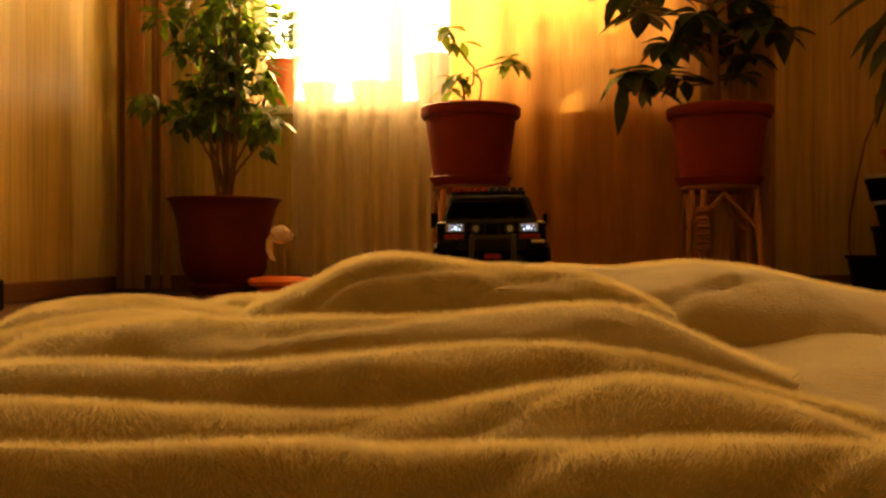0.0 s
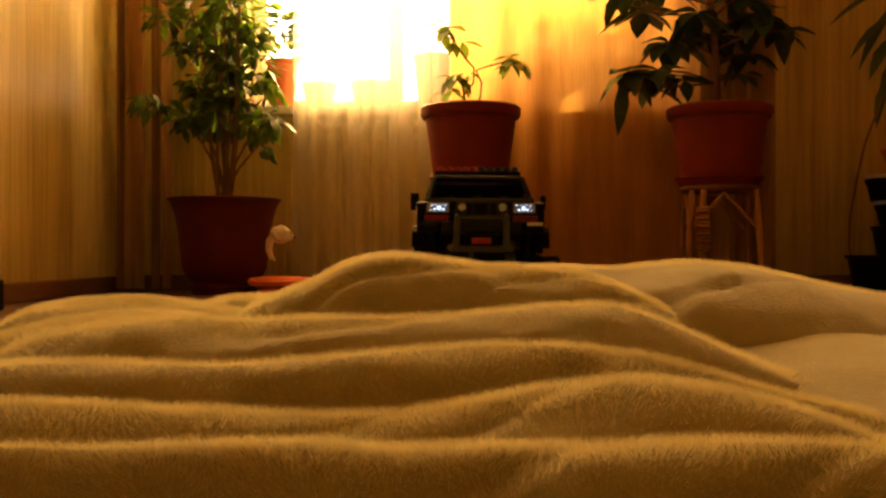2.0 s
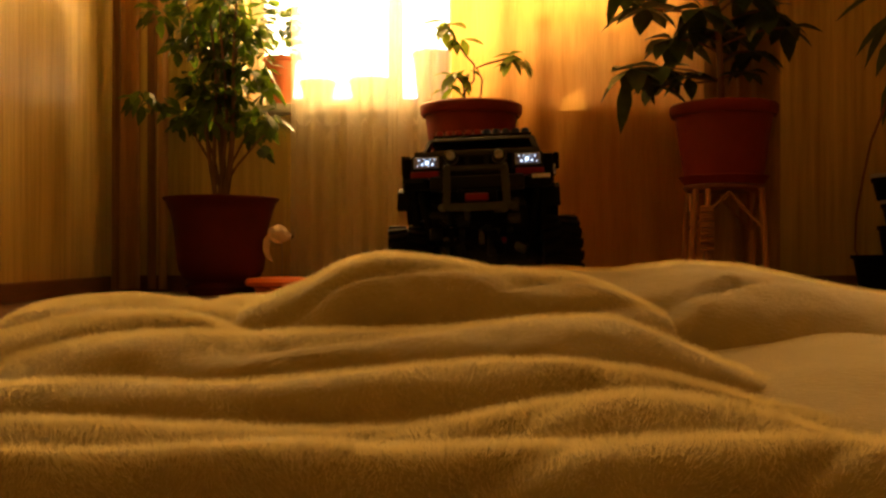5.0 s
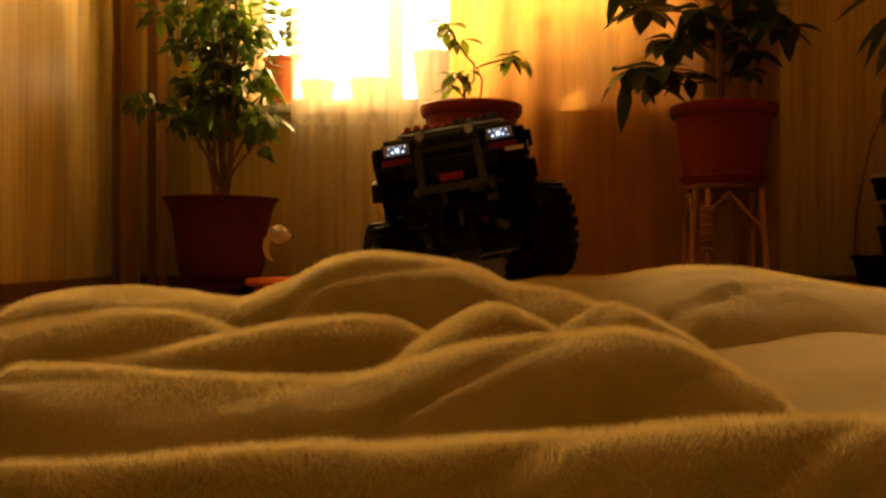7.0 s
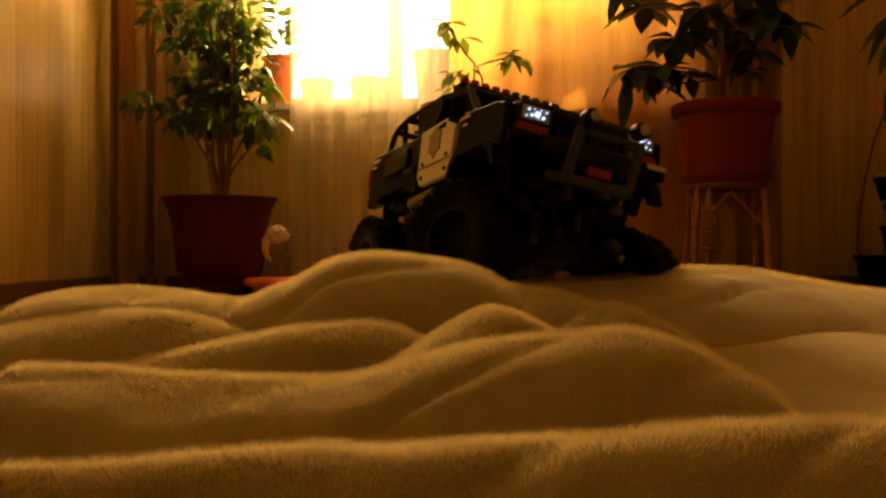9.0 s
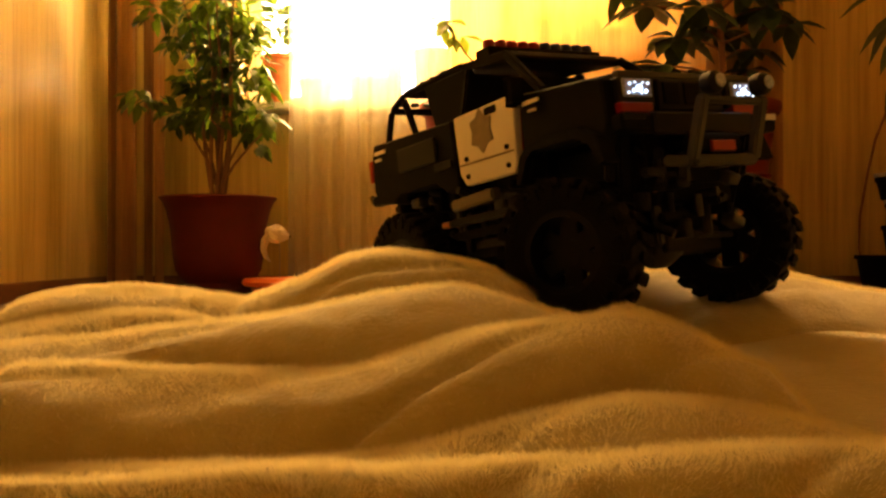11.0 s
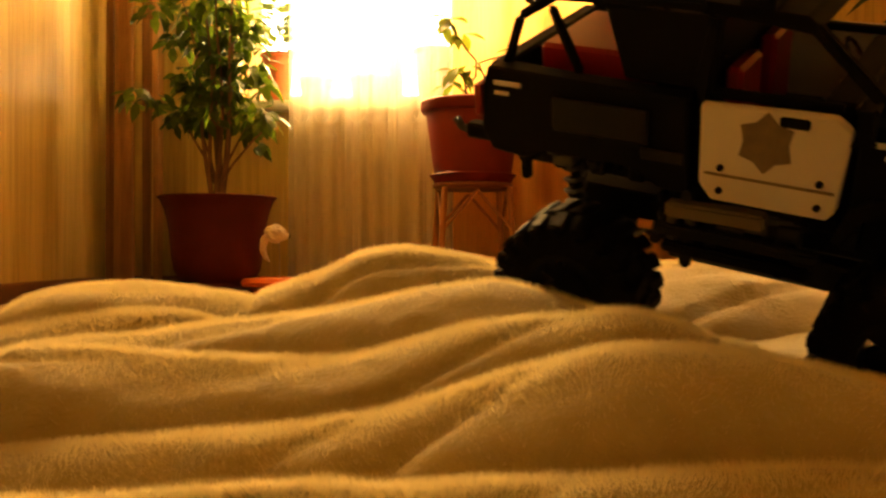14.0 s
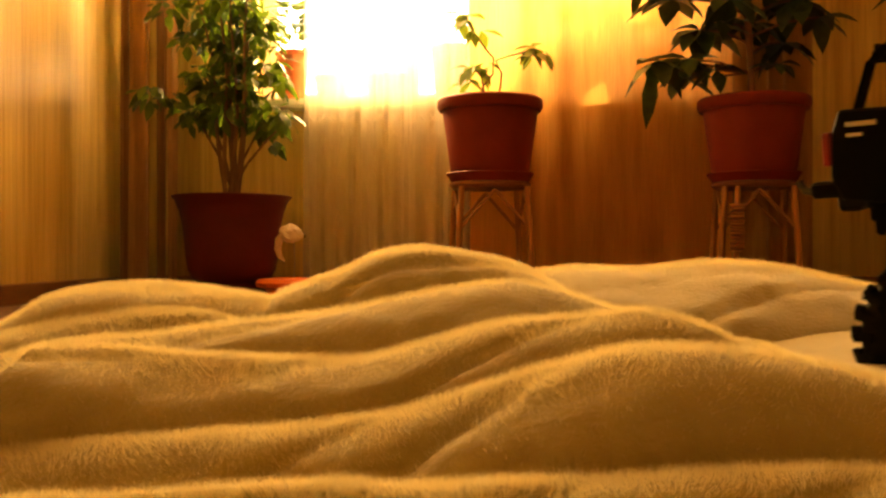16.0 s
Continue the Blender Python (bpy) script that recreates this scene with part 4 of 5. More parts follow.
def build_truck():
    t = tagged(thing("toy_truck"), "black brick-built toy police truck with white doors, headlights lit", "toy truck")
    B = 0.0015
    FX, RX = -0.122, 0.109          # axles
    # chassis
    ch = part("chassis", box(-0.03, 0.03, -0.15, 0.15, 0.062, 0.088, 0.002), M_BLACK, t)
    part("underbody", box(-0.060, 0.060, -0.160, 0.062, 0.084, 0.138, 0.003), M_BLACK, t)
    for y in (-0.02, 0.02, 0.05):
        part("underbody_beam", box(-0.068, 0.068, y - 0.004, y + 0.004, 0.066, 0.112, 0.0015), M_DGREY, t)
    for x in (-0.062, 0.062):
        part("motor", tube([(x, -0.03, 0.075), (x, 0.045, 0.075)], 0.012, 14), M_DGREY, t, smooth=50)
        part("wire", tube([(x, -0.07, 0.12), (x * 1.1, -0.05, 0.105), (x * 1.05, -0.03, 0.09), (x, -0.02, 0.08)], 0.0018, 6), M_BLACK, t)
    part("gearbox", box(-0.042, 0.042, -0.075, 0.06, 0.045, 0.07, 0.002), M_DGREY, t)
    for y in (FX, RX):
        part("axle_housing", box(-0.07, 0.07, y - 0.012, y + 0.012, 0.042, 0.066, 0.003), M_DGREY, t)
        part("differential", lathe([(0, -0.02), (0.016, -0.018), (0.022, -0.006), (0.022, 0.006), (0.016, 0.018), (0, 0.02)], 18, None, pose(0, y, 0.055) @ AX_X), M_GREY if y < 0 else M_DGREY, t, smooth=50)
        for sx in (-1, 1):
            # coil spring shock absorber
            pts = [(sx * 0.052 + 0.008 * math.cos(a * 0.8), y + 0.022 + 0.008 * math.sin(a * 0.8), 0.06 + a * 0.0012) for a in range(0, 48)]
            part("spring", tube(pts, 0.0016, 5), M_GREY, t, "grey coil spring")
            part("damper", tube([(sx * 0.052, y + 0.022, 0.055), (sx * 0.052, y + 0.022, 0.125)], 0.004, 8), M_BLACK, t)
            part("tie_rod", tube([(sx * 0.02, y - 0.018, 0.058), (sx * 0.075, y - 0.018, 0.056)], 0.0028, 8), M_DGREY, t)
        part("skid_plate", box(-0.02, 0.02, y - 0.03, y - 0.022, 0.045, 0.068, 0.002), M_DGREY, t)
    part("pin", tube([(-0.035, -0.152, 0.098), (-0.035, -0.165, 0.098)], 0.0036, 10), M_TAN, t, "tan axle pin")
    part("pin", tube([(0.03, -0.148, 0.078), (0.03, -0.16, 0.078)], 0.0036, 10), M_RED, t, "red axle pin")
    for x in (-0.098, 0.098):
        sx = 1 if x > 0 else -1
        # rock slider beams beside the cab
        beam((x * 0.93, -0.06, 0.098), (x * 0.93, 0.05, 0.098), M_DGREY, t, "side_beam")
        beam((x * 0.93, -0.055, 0.085), (x * 0.93, 0.045, 0.085), M_BLACK, t, "side_beam")
        beam((x * 0.80, -0.05, 0.075), (x * 0.80, 0.04, 0.075), M_GREY, t, "side_beam")
        part("pin", tube([(x * 0.93, 0.052, 0.098), (x * 0.93 + sx * 0.001, 0.062, 0.098)], 0.0034, 10), M_TAN, t, "tan axle pin")
        # door with a badge
        door = part("door", prism([(-0.07, 0.188), (-0.066, 0.136), (-0.061, 0.129), (0.012, 0.129), (0.020, 0.140), (0.021, 0.194), (-0.06, 0.196)], x * 0.945 - 0.004, x * 0.945 + 0.004, 0.0012), M_WHITE, t, "white plastic door with a star badge")
        xo = x * 0.945 + sx * 0.0046
        hexa = [(-0.021 + (0.0185 if i % 2 == 0 else 0.0138) * math.sin(math.pi / 6 * i), 0.174 + (0.0205 if i % 2 == 0 else 0.0150) * math.cos(math.pi / 6 * i)) for i in range(12)]
        part("badge", prism(hexa, xo - 0.0004, xo + 0.0006), M_BADGE, door, "dark six-pointed star badge")
        star = [(-0.021 + (0.012 if i % 2 == 0 else 0.006) * math.sin(math.pi / 5 * i), 0.176 + (0.012 if i % 2 == 0 else 0.006) * math.cos(math.pi / 5 * i)) for i in range(10)]
        part("star", prism(star, xo, xo + 0.0011), mat_star, door, "tan star")
        part("door_crease", box(xo - 0.001, xo + 0.0003, -0.064, 0.016, 0.1475, 0.1490), M_BADGE, door)
        for py, pz in ((-0.055, 0.153), (0.006, 0.153), (-0.055, 0.137), (0.006, 0.137)):
            part("pin", lathe([(0, -0.001), (0.0024, -0.001), (0.0024, 0.001), (0, 0.001)], 10, None, pose(xo, py, pz) @ AX_X), M_BLACK, door)
        part("door_handle", box(xo - 0.001, xo + 0.004, -0.046, -0.028, 0.186, 0.193, 0.0015), M_BLACK, door)
        # mirror
        part("mirror", box(x * 0.98, x * 1.07, -0.082, -0.073, 0.185, 0.207, 0.002), M_BLACK, t)
        # front wing, wing vent, lettering bars
        w0, w1 = sorted((x * 0.78, x * 0.955))
        wing = part("front_wing", prism([(-0.176, 0.150), (-0.165, 0.130), (-0.158, 0.126), (-0.152, 0.142), (-0.085, 0.142), (-0.078, 0.120), (-0.072, 0.125), (-0.074, 0.194), (-0.16, 0.186), (-0.174, 0.182)], w0, w1, B), M_BLACK, t)
        part("lettering_bar", box(xo - 0.0006, xo + 0.0014, -0.104, -0.082, 0.182, 0.1852), M_WHITE, wing, "short pale bar of small lettering")
        part("lettering_bar", box(xo - 0.0006, xo + 0.0014, -0.099, -0.089, 0.175, 0.1772), M_WHITE, wing)
        # wheel arch bars over the tyres
        arch = part("wheel_arch", prism([(-0.176, 0.118), (-0.168, 0.140), (-0.150, 0.150), (-0.088, 0.150), (-0.074, 0.140), (-0.066, 0.118), (-0.072, 0.116), (-0.082, 0.136), (-0.092, 0.143), (-0.146, 0.143), (-0.162, 0.134), (-0.169, 0.116)], *sorted((x * 0.86, x * 1.03)), 0.001), M_BLACK, t)
        # cargo bed side
        bed = part("bed_side", prism([(0.027, 0.128), (0.031, 0.194), (0.178, 0.199), (0.183, 0.186), (0.186, 0.150), (0.178, 0.135), (0.150, 0.132), (0.135, 0.142), (0.065, 0.142), (0.05, 0.128)], w0, w1, B), M_BLACK, t)
        part("lettering_bar", box(xo - 0.0006, xo + 0.0014, 0.150, 0.171, 0.187, 0.1902), M_WHITE, bed, "short pale bar of small lettering")
        part("lettering_bar", box(xo - 0.0006, xo + 0.0014, 0.160, 0.171, 0.180, 0.1824), M_WHITE, bed)
        part("side_panel", box(xo - 0.0015, xo + 0.002, 0.055, 0.125, 0.160, 0.184, 0.001), M_DGREY, bed)
        part("side_panel", box(xo - 0.0015, xo + 0.0015, 0.03, 0.06, 0.150, 0.158, 0.001), M_DGREY, bed)
        part("tail_lamp", box(*sorted((x * 0.80, x * 0.97)), 0.1845, 0.1905, 0.160, 0.184, 0.0012), M_RED, t, "red tail lamp")
        # roof posts and pillars
        beam((x * 0.81, 0.170, 0.196), (x * 0.79, 0.158, 0.232), M_BLACK, t, "roll_bar", 0.0065)
        beam((x * 0.79, 0.158, 0.232), (x * 0.72, 0.138, 0.246), M_BLACK, t, "roll_bar", 0.0065)
        beam((x * 0.81, 0.112, 0.196), (x * 0.76, 0.136, 0.240), M_BLACK, t, "roll_bar", 0.0065)
        beam((x * 0.72, 0.138, 0.246), (x * 0.72, 0.03, 0.248), M_BLACK, t, "roll_bar", 0.0065)
        beam((x * 0.83, -0.094, 0.192), (x * 0.71, -0.036, 0.241), M_BLACK, t, "windscreen_pillar", 0.0080)
        beam((x * 0.84, 0.024, 0.190), (x * 0.71, 0.022, 0.242), M_BLACK, t, "door_pillar", 0.0085)
        part("side_glass_bar", box(*sorted((x * 0.78, x * 0.84)), -0.06, 0.02, 0.193, 0.199, 0.001), M_BLACK, t)
        part("cab_side", prism([(0.024, 0.193), (0.082, 0.196), (0.096, 0.243), (0.026, 0.243)], *sorted((x * 0.735, x * 0.765)), 0.0008), M_BLACK, t)
        # headlamps
        hl = part("headlight", box(*sorted((x * 0.43, x * 0.83)), -0.1805, -0.170, 0.160, 0.183, 0.0012), M_DGREY, t, "headlight cluster with a bright lamp")
        part("lens", box(*sorted((x * 0.48, x * 0.80)), -0.1825, -0.1800, 0.1670, 0.1815, 0.001), M_LENS_GLITTER, hl, "lens with pale blue glitter painted on")
        part("bulb_and_sparkle", lathe([(0, -0.002), (0.0027, -0.001), (0.0027, 0.001), (0, 0.002)], 14, None, pose(x * 0.63, -0.1832, 0.1735, 90)), M_LAMP, hl, "glowing white dot of lamp and sparkle")
        # tiny glowing dots imitate sparkle across the lens; they are no separate lamps
        for bx, bz, br in ((0.56, 0.1712, 0.0015), (0.69, 0.1716, 0.0014), (0.73, 0.177, 0.0009), (0.53, 0.1775, 0.0009), (0.59, 0.178, 0.0007), (0.75, 0.170, 0.0007), (0.61, 0.1695, 0.0006), (0.67, 0.1782, 0.0006)):
            part("bulb_and_sparkle", lathe([(0, -0.001), (br, -0.0005), (br, 0.0005), (0, 0.001)], 10, None, pose(x * bx, -0.1832, bz, 90)), M_LAMP, hl, "glowing white dot of lamp and sparkle")
        part("indicator", box(*sorted((x * 0.48, x * 0.84)), -0.1822, -0.172, 0.1545, 0.1630, 0.001), M_RED, hl, "red lower lens")
        # bull bar posts with round lamps on top
        beam((x * 0.35, -0.221, 0.160), (x * 0.37, -0.204, 0.112), M_GREY, t, "bull_bar_post", 0.009)
        beam((x * 0.37, -0.204, 0.112), (x * 0.46, -0.184, 0.116), M_GREY, t, "bull_bar_post", 0.009)
        lamp = part("round_lamp", lathe([(0, -0.004), (0.008, -0.004), (0.0088, 0.0), (0.0088, 0.006), (0.006, 0.009), (0, 0.0095)], 20, None, pose(x * 0.29, -0.224, 0.168, 90)), M_DGREY, t, smooth=40)
        part("lamp_glass", lathe([(0, 0.0098), (0.0055, 0.0098), (0.0055, 0.0105), (0, 0.011)], 16, None, pose(x * 0.29, -0.224, 0.168, 90)), M_LENS_GLITTER, lamp)
        part("bumper_end", box(*sorted((x * 0.60, x * 0.93)), -0.190, -0.176, 0.138, 0.153, 0.0025), M_BLACK, t)
        part("lettering_bar", box(*sorted((x * 0.68, x * 0.91)), -0.1912, -0.1892, 0.1475, 0.1525), M_WHITE if x > 0 else M_DGREY, t)
        # arms down to the bumper
        beam((x * 0.72, -0.168, 0.14), (x * 0.62, -0.150, 0.075), M_BLACK, t, "suspension_arm", 0.009)
        beam((x * 0.84, -0.165, 0.145), (x * 0.80, -0.155, 0.105), M_BLACK, t, "suspension_arm", 0.008)
    # nose
    part("grille", box(-0.038, 0.038, -0.180, -0.172, 0.157, 0.183, 0.0012), M_DGREY, t)
    for i in range(3):
        x = -0.024 + i * 0.024
        part("grille_slot", box(x - 0.009, x + 0.009, -0.1815, -0.1795, 0.162, 0.180, 0.0006), M_BLACK, t)
    part("bumper", box(-0.058, 0.058, -0.192, -0.176, 0.136, 0.154, 0.002), M_DGREY, t, "dark grey front bumper")
    beam((-0.036, -0.204, 0.112), (0.036, -0.204, 0.112), M_GREY, t, "bull_bar_rail", 0.009)
    beam((-0.034, -0.220, 0.156), (0.034, -0.220, 0.156), M_GREY, t, "bull_bar_rail", 0.006)
    part("winch", tube([(-0.024, -0.194, 0.126), (0.024, -0.194, 0.126)], 0.010, 14), M_BLACK, t, smooth=50)
    part("bull_bar_plate", box(-0.014, 0.014, -0.207, -0.203, 0.119, 0.128, 0.001), M_RED, t, "small red plate")
    hood = part("hood", prism([(-0.176, 0.183), (-0.170, 0.188), (-0.080, 0.196), (-0.072, 0.190), (-0.072, 0.176), (-0.172, 0.172)], -0.078, 0.078, B), M_BLACK, t)
    part("hood_rail", box(-0.078, 0.078, -0.178, -0.171, 0.1835, 0.1890, 0.001), M_GREY, t, "grey strip along the hood's edge")
    hs = studs(bmesh.new(), -0.07, 0.07, -0.168, -0.150, 0.1895, 0.014)
    part("hood_studs", hs, M_BLACK, hood)
    for x in (-0.05, -0.01, 0.03, 0.06):
        part("hood_clip", box(x, x + 0.011, -0.155, -0.147, 0.1895, 0.1955, 0.001), M_DGREY, hood)
    part("radiator", box(-0.05, 0.05, -0.168, -0.15, 0.10, 0.157, 0.002), M_BLACK, t)
    # cab
    part("firewall", box(-0.076, 0.076, -0.078, -0.066, 0.10, 0.193, B), M_BLACK, t)
    part("cab_floor", box(-0.08, 0.08, -0.066, 0.03, 0.112, 0.120, B), M_BLACK, t)
    part("cab_back", prism([(0.022, 0.12), (0.032, 0.12), (0.034, 0.2), (0.026, 0.238), (0.020, 0.238), (0.024, 0.2)], -0.076, 0.076, 0.001), M_BLACK, t)
    part("dashboard", box(-0.07, 0.07, -0.066, -0.045, 0.165, 0.196, 0.002), M_BLACK, t)
    for x in (-0.036, 0.036):
        seat = part("seat", box(x - 0.022, x + 0.022, -0.02, 0.015, 0.12, 0.15, 0.003), M_DGREY, t)
        part("seat_back", box(x - 0.022, x + 0.022, 0.008, 0.02, 0.14, 0.205, 0.003), M_RED, seat, "red seat back")
    part("steering_wheel", lathe([(0.012, -0.0015), (0.015, 0), (0.012, 0.0015), (0.0105, 0), (0.012, -0.0015)], 20, None, pose(0.036, -0.04, 0.19, 60)), M_BLACK, t, smooth=60)
    roof = part("roof", prism([(-0.040, 0.239), (-0.032, 0.246), (0.03, 0.2505), (0.060, 0.2505), (0.060, 0.244), (0.03, 0.243), (-0.036, 0.235)], -0.070, 0.070, B), M_BLACK, t)
    for x in (-0.045, 0.0, 0.045):
        part("roof_seam", box(x - 0.0012, x + 0.0012, 0.016, 0.058, 0.2490, 0.2515), M_DGREY, roof)
    bar = part("light_bar", box(-0.070, 0.070, -0.012, 0.010, 0.2440, 0.2560, 0.001), M_BLACK, t, "police light bar")
    for i in range(10):
        x = -0.0612 + i * 0.0136
        red = i < 5
        part("beacon", lathe([(0.0062, 0), (0.0062, 0.005), (0.0048, 0.0085), (0, 0.0095)], 14, None, pose(x, -0.001, 0.2558)), M_RED if red else M_BLUE, bar, "red beacon" if red else "blue beacon", 40)
    # bed
    part("bed_floor", box(-0.078, 0.078, 0.034, 0.18, 0.140, 0.148, B), M_BLACK, t)
    # dark bars and rails added to break a bright reflection under the bed
    for y in (0.075, 0.105, 0.135, 0.165):
        part("reflection_baffle", box(-0.07, 0.07, y - 0.006, y + 0.006, 0.116, 0.1395, 0.002), M_RUBBER, t)
    part("reflection_baffle_rail", box(-0.05, -0.04, 0.05, 0.175, 0.108, 0.125, 0.002), M_RUBBER, t)
    part("reflection_baffle_rail", box(0.04, 0.05, 0.05, 0.175, 0.108, 0.125, 0.002), M_RUBBER, t)
    part("tailgate", box(-0.078, 0.078, 0.172, 0.186, 0.140, 0.196, 0.002), M_BLACK, t)
    part("rear_bumper", box(-0.055, 0.055, 0.184, 0.202, 0.122, 0.136, 0.003), M_BLACK, t)
    for x in (-0.08, 0.08):
        part("hook", tube([(x, 0.203, 0.140), (x, 0.213, 0.142), (x, 0.217, 0.149)], 0.003, 8), M_GREY, t)
        part("step", box(x - 0.006, x + 0.006, 0.180, 0.206, 0.136, 0.148, 0.002), M_BLACK, t)
    beam((-0.076, 0.158, 0.232), (0.076, 0.158, 0.232), M_BLACK, t, "roll_bar", 0.0065)
    beam((-0.070, 0.140, 0.246), (0.070, 0.140, 0.246), M_BLACK, t, "roll_bar", 0.0065)
    for i in range(6):
        x = -0.055 + i * 0.022
        rail = beam((x, 0.140, 0.249), (x, 0.055, 0.2515), M_BLACK, t, "roof_rail", 0.006)
        for k in range(4):
            part("rail_knob", lathe([(0.0034, 0), (0.0034, 0.004), (0, 0.0044)], 10, None, pose(x, 0.066 + k * 0.02, 0.253)), M_BLACK, rail)
    for y in (0.075, 0.10, 0.125):
        beam((-0.070, y, 0.244), (0.070, y, 0.244), M_BLACK, t, "roof_rail", 0.005)
    for i in range(9):
        part("cargo_strap", tube([(-0.066 + i * 0.0165, 0.150, 0.238), (-0.066 + i * 0.0165, 0.160, 0.240)], 0.0026, 8), M_DGREY, t)
    part("cargo_box", box(-0.058, 0.03, 0.085, 0.155, 0.148, 0.207, 0.003), M_RED, t, "red box in the cargo bed")
    part("battery_box", box(-0.055, 0.055, 0.045, 0.068, 0.148, 0.190, 0.002), M_DGREY, t)
    part("cable", tube([(-0.04, 0.05, 0.19), (-0.05, 0.02, 0.21), (-0.03, 0.06, 0.215), (-0.02, 0.09, 0.195)], 0.002, 6), M_BLACK, t)
    # small bricks, bushes and liftarms that crowd the running gear
    rnd = random.Random(17)
    kinds = []
    for k in range(4):
        b = (box(-0.012, 0.012, -0.0038, 0.0038, -0.0038, 0.0038, 0.0016, segs=2), tube([(0, -0.009, 0), (0, 0.009, 0)], 0.0036, 10),
             box(-0.0075, 0.0075, -0.0075, 0.0075, -0.0045, 0.0045, 0.0012), box(-0.0038, 0.0038, -0.016, 0.016, -0.0038, 0.0038, 0.0016, segs=2))[k]
        kinds.append(b)
    tints = (M_BLACK, M_DGREY, M_GREY, M_DGREY, M_BLACK, M_GREY)
    shared = {}

    def connector(x, y, z, turn):
        k, tint = rnd.randrange(4), rnd.choice(tints)
        if (k, tint.name) not in shared:
            ob = part("connector", kinds[k].copy(), tint, t, smooth=50)
            shared[(k, tint.name)] = ob.data
        else:
            ob = new("connector", shared[(k, tint.name)])
            ob.parent = t
        ob.matrix_basis = pose(x, y, z, *turn)
    for i in range(34):
        connector(rnd.uniform(-0.055, 0.055), rnd.uniform(-0.176, -0.160), rnd.uniform(0.062, 0.132), (rnd.choice((0, 90, 30)), 0, rnd.choice((0, 90, 20))))
    for side in (-1, 1):
        for i in range(30):
            connector(side * rnd.uniform(0.068, 0.088), rnd.uniform(-0.055, 0.055), rnd.uniform(0.080, 0.126), (rnd.choice((0, 90, 15)), 0, rnd.choice((0, 90, 10))))
        for i in range(12):
            connector(side * rnd.uniform(0.05, 0.085), rnd.uniform(0.06, 0.185), rnd.uniform(0.122, 0.136), (rnd.choice((0, 90, 15)), 0, rnd.choice((0, 90, 10))))
        beam((side * 0.090, 0.043, 0.114), (side * 0.090, -0.024, 0.117), M_OLIVE, t, "air_tank", 0.011)
    for b in kinds:
        b.free()
    wheels = []
    tm, rm = None, None
    for y in (FX, RX):
        for sx in (-1, 1):
            wh = thing("wheel")
            wh.parent = t
            if tm is None:
                ty = part("tyre", tyre_mesh(), M_RUBBER, wh, "knobbly black rubber tyre", 40)
                ri = part("rim", rim_mesh(), M_RIM, wh, smooth=40)
                tm, rm = ty.data, ri.data
            else:
                for nm, d in (("tyre", tm), ("rim", rm)):
                    o = new(nm, d)
                    o.parent = wh
            wheels.append((wh, sx * 0.095, y))
    return t, wheels


mat_star = mat("star_ink", (0.40, 0.34, 0.22), 0.4)
truck, truck_wheels = build_truck()

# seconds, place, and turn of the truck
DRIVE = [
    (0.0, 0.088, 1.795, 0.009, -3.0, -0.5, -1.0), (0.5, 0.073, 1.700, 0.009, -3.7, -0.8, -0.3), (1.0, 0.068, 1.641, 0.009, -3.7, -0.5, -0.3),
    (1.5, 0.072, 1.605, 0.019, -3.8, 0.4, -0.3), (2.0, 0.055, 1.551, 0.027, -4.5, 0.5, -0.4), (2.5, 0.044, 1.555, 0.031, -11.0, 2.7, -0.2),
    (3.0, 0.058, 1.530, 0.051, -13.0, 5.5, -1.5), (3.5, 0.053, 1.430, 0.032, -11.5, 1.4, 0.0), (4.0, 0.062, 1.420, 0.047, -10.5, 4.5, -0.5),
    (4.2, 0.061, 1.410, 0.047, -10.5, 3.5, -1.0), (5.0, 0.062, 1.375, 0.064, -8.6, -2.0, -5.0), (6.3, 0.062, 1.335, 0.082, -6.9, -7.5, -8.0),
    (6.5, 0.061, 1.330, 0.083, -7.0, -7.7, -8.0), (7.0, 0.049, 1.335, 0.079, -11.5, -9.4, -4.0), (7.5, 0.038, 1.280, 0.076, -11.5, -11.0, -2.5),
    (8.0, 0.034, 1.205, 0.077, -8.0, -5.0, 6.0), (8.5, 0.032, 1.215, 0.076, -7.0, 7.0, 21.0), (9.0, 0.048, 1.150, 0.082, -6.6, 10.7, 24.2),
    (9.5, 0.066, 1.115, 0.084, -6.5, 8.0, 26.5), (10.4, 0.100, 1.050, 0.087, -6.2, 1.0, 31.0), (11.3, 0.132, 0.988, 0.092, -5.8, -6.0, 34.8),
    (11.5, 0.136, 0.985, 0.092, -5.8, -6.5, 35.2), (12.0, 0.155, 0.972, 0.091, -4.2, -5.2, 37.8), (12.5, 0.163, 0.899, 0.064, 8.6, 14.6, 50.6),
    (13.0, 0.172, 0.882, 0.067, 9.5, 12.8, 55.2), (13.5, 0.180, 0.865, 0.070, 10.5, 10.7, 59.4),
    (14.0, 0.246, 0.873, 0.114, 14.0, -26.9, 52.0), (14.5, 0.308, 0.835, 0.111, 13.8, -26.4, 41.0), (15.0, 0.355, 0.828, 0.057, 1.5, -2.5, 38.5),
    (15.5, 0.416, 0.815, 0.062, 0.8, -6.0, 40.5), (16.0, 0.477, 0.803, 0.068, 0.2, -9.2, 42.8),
]


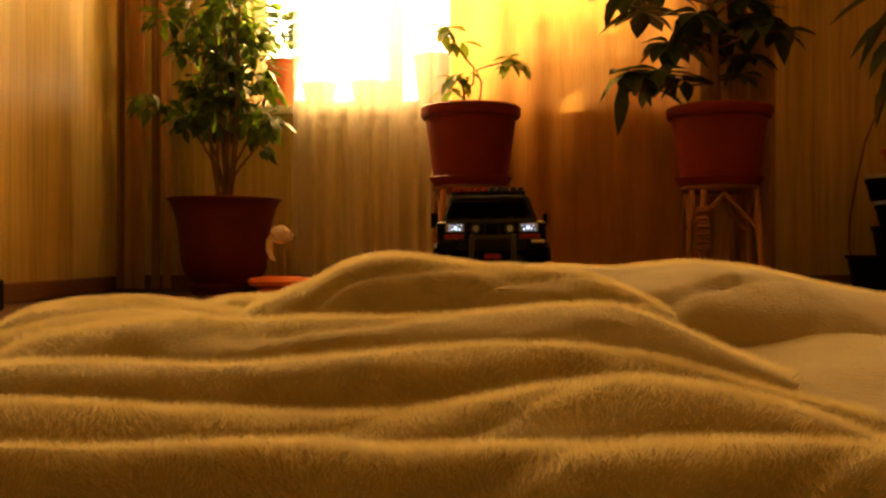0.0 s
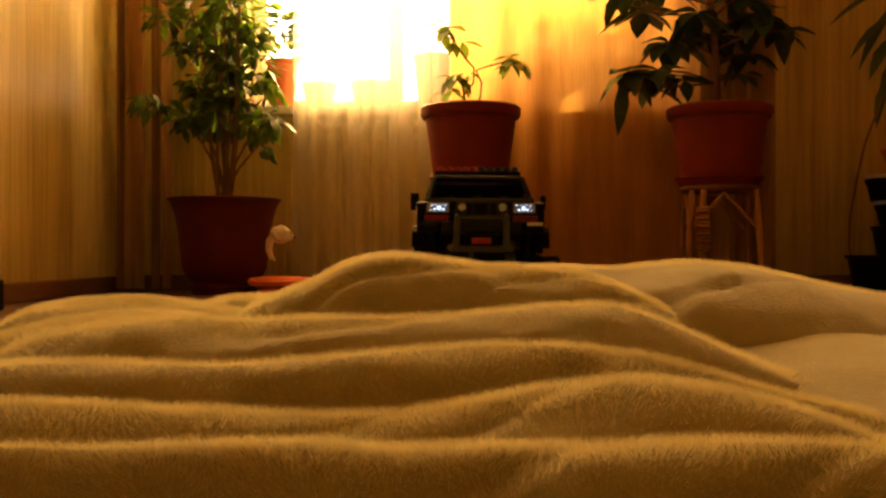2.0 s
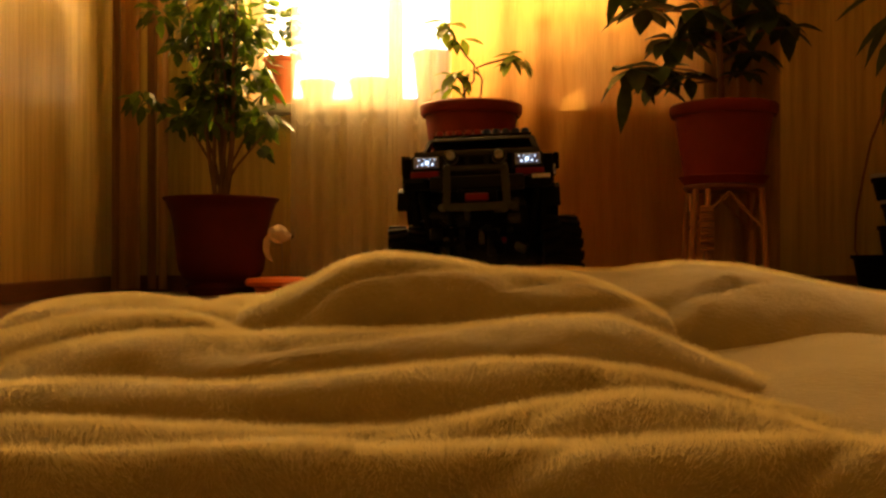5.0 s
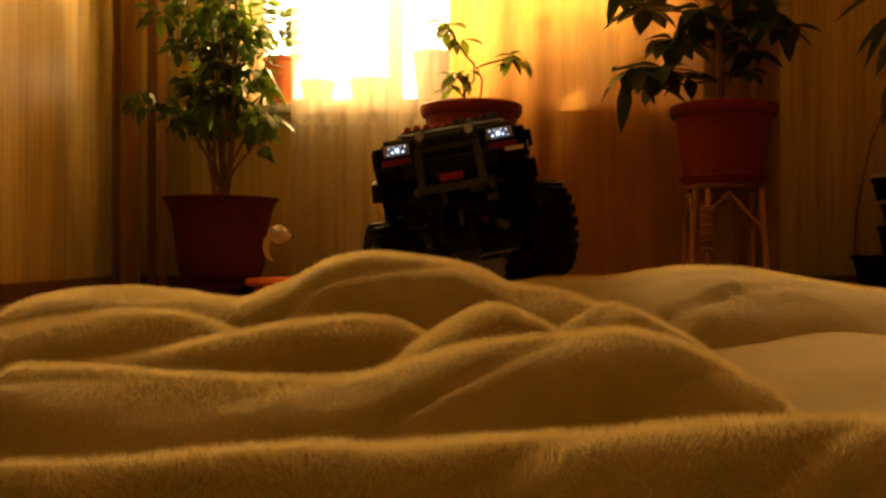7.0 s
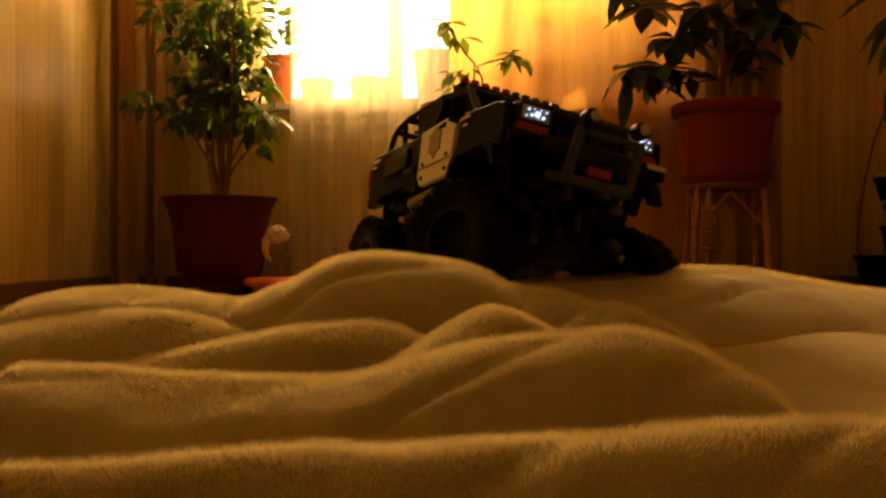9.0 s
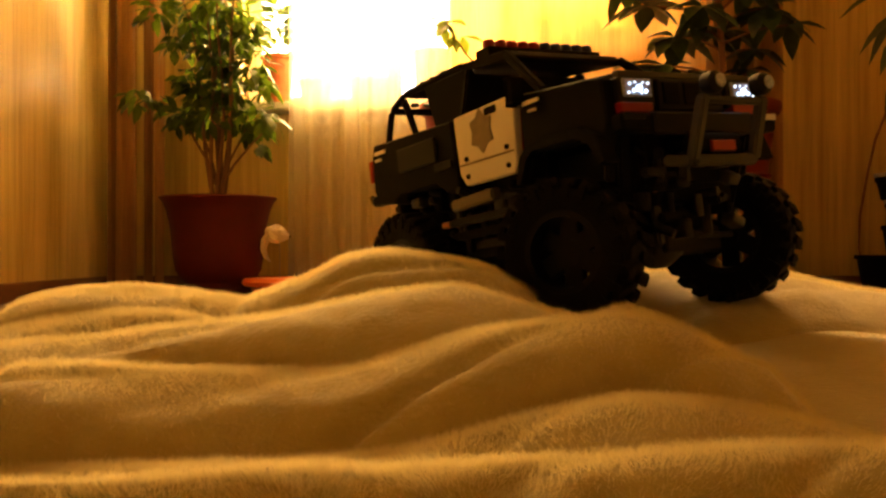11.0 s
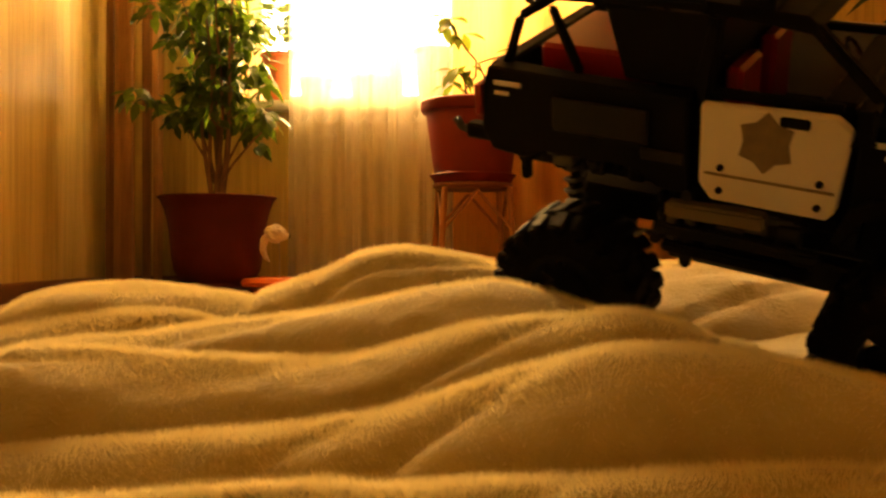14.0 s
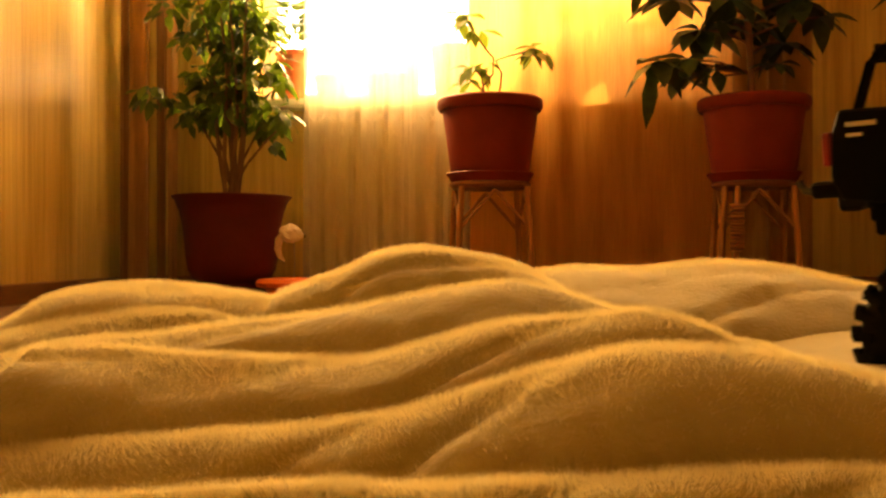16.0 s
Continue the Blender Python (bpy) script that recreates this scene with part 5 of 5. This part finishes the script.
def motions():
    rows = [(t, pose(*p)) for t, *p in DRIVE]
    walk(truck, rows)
    # wheels roll with the way driven
    way, last = 0.0, None
    spins = []
    for t, x, y, z, rx, ry, rz in DRIVE:
        if last is not None:
            d = Vector((x - last[0], y - last[1]))
            a = radians(rz)
            way += d.dot(Vector((math.sin(a), -math.cos(a))))
        last = (x, y)
        spins.append((t, math.degrees(way / 0.059)))
    dense = [spins[0]]
    for (t0, s0), (t1, s1) in zip(spins, spins[1:]):
        n = max(1, int(abs(s1 - s0) / 60) + 1, int((t1 - t0) / 0.6))
        dense += [(t0 + (t1 - t0) * i / n, s0 + (s1 - s0) * i / n) for i in range(1, n + 1)]
    steer = [(0, 0), (4.2, 0), (6.3, 20), (7.5, 20), (8, 10), (8.5, 18), (9, 22), (12, 22), (12.5, 8), (14, 0), (16, 0)]
    # how far each axle end gives on its springs
    sag = [[(0, 0), (4, 0), (6.3, -0.008), (8, -0.006), (11.5, 0.006), (12, 0.004), (12.5, 0.006), (13.5, -0.004), (14, 0.0), (16, 0)],
           [(0, 0), (4, 0), (6.3, 0.008), (7, 0.012), (8, -0.004), (8.5, -0.006), (9, -0.010), (11.3, 0.007), (11.5, 0.007), (12, -0.003), (12.5, 0), (16, 0)],
           [(0, 0), (8, 0), (9, -0.004), (11.3, 0.010), (12, 0.010), (12.5, 0.004), (13, 0.0), (13.5, -0.003), (14, -0.012), (14.5, -0.010), (15, -0.003), (15.5, -0.006), (16, -0.010)],
           [(0, 0), (16, 0)]]

    def along(keys, t):
        return float(np.interp(t, [k[0] for k in keys], [k[1] for k in keys]))
    for i, (wh, wx, wy) in enumerate(truck_wheels):
        walk(wh, [(t, pose(wx, wy, 0.0500 + along(sag[i], t), s, 0, along(steer, t) if i < 2 else 0)) for t, s in dense])
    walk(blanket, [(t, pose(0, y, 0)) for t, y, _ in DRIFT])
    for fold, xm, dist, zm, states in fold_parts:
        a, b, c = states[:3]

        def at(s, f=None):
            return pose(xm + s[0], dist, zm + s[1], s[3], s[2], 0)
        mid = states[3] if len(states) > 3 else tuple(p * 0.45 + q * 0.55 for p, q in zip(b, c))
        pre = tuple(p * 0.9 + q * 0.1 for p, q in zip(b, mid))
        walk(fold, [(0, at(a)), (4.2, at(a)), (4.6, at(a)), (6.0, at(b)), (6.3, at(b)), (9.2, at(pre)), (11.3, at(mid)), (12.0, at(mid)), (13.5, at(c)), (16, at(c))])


motions()
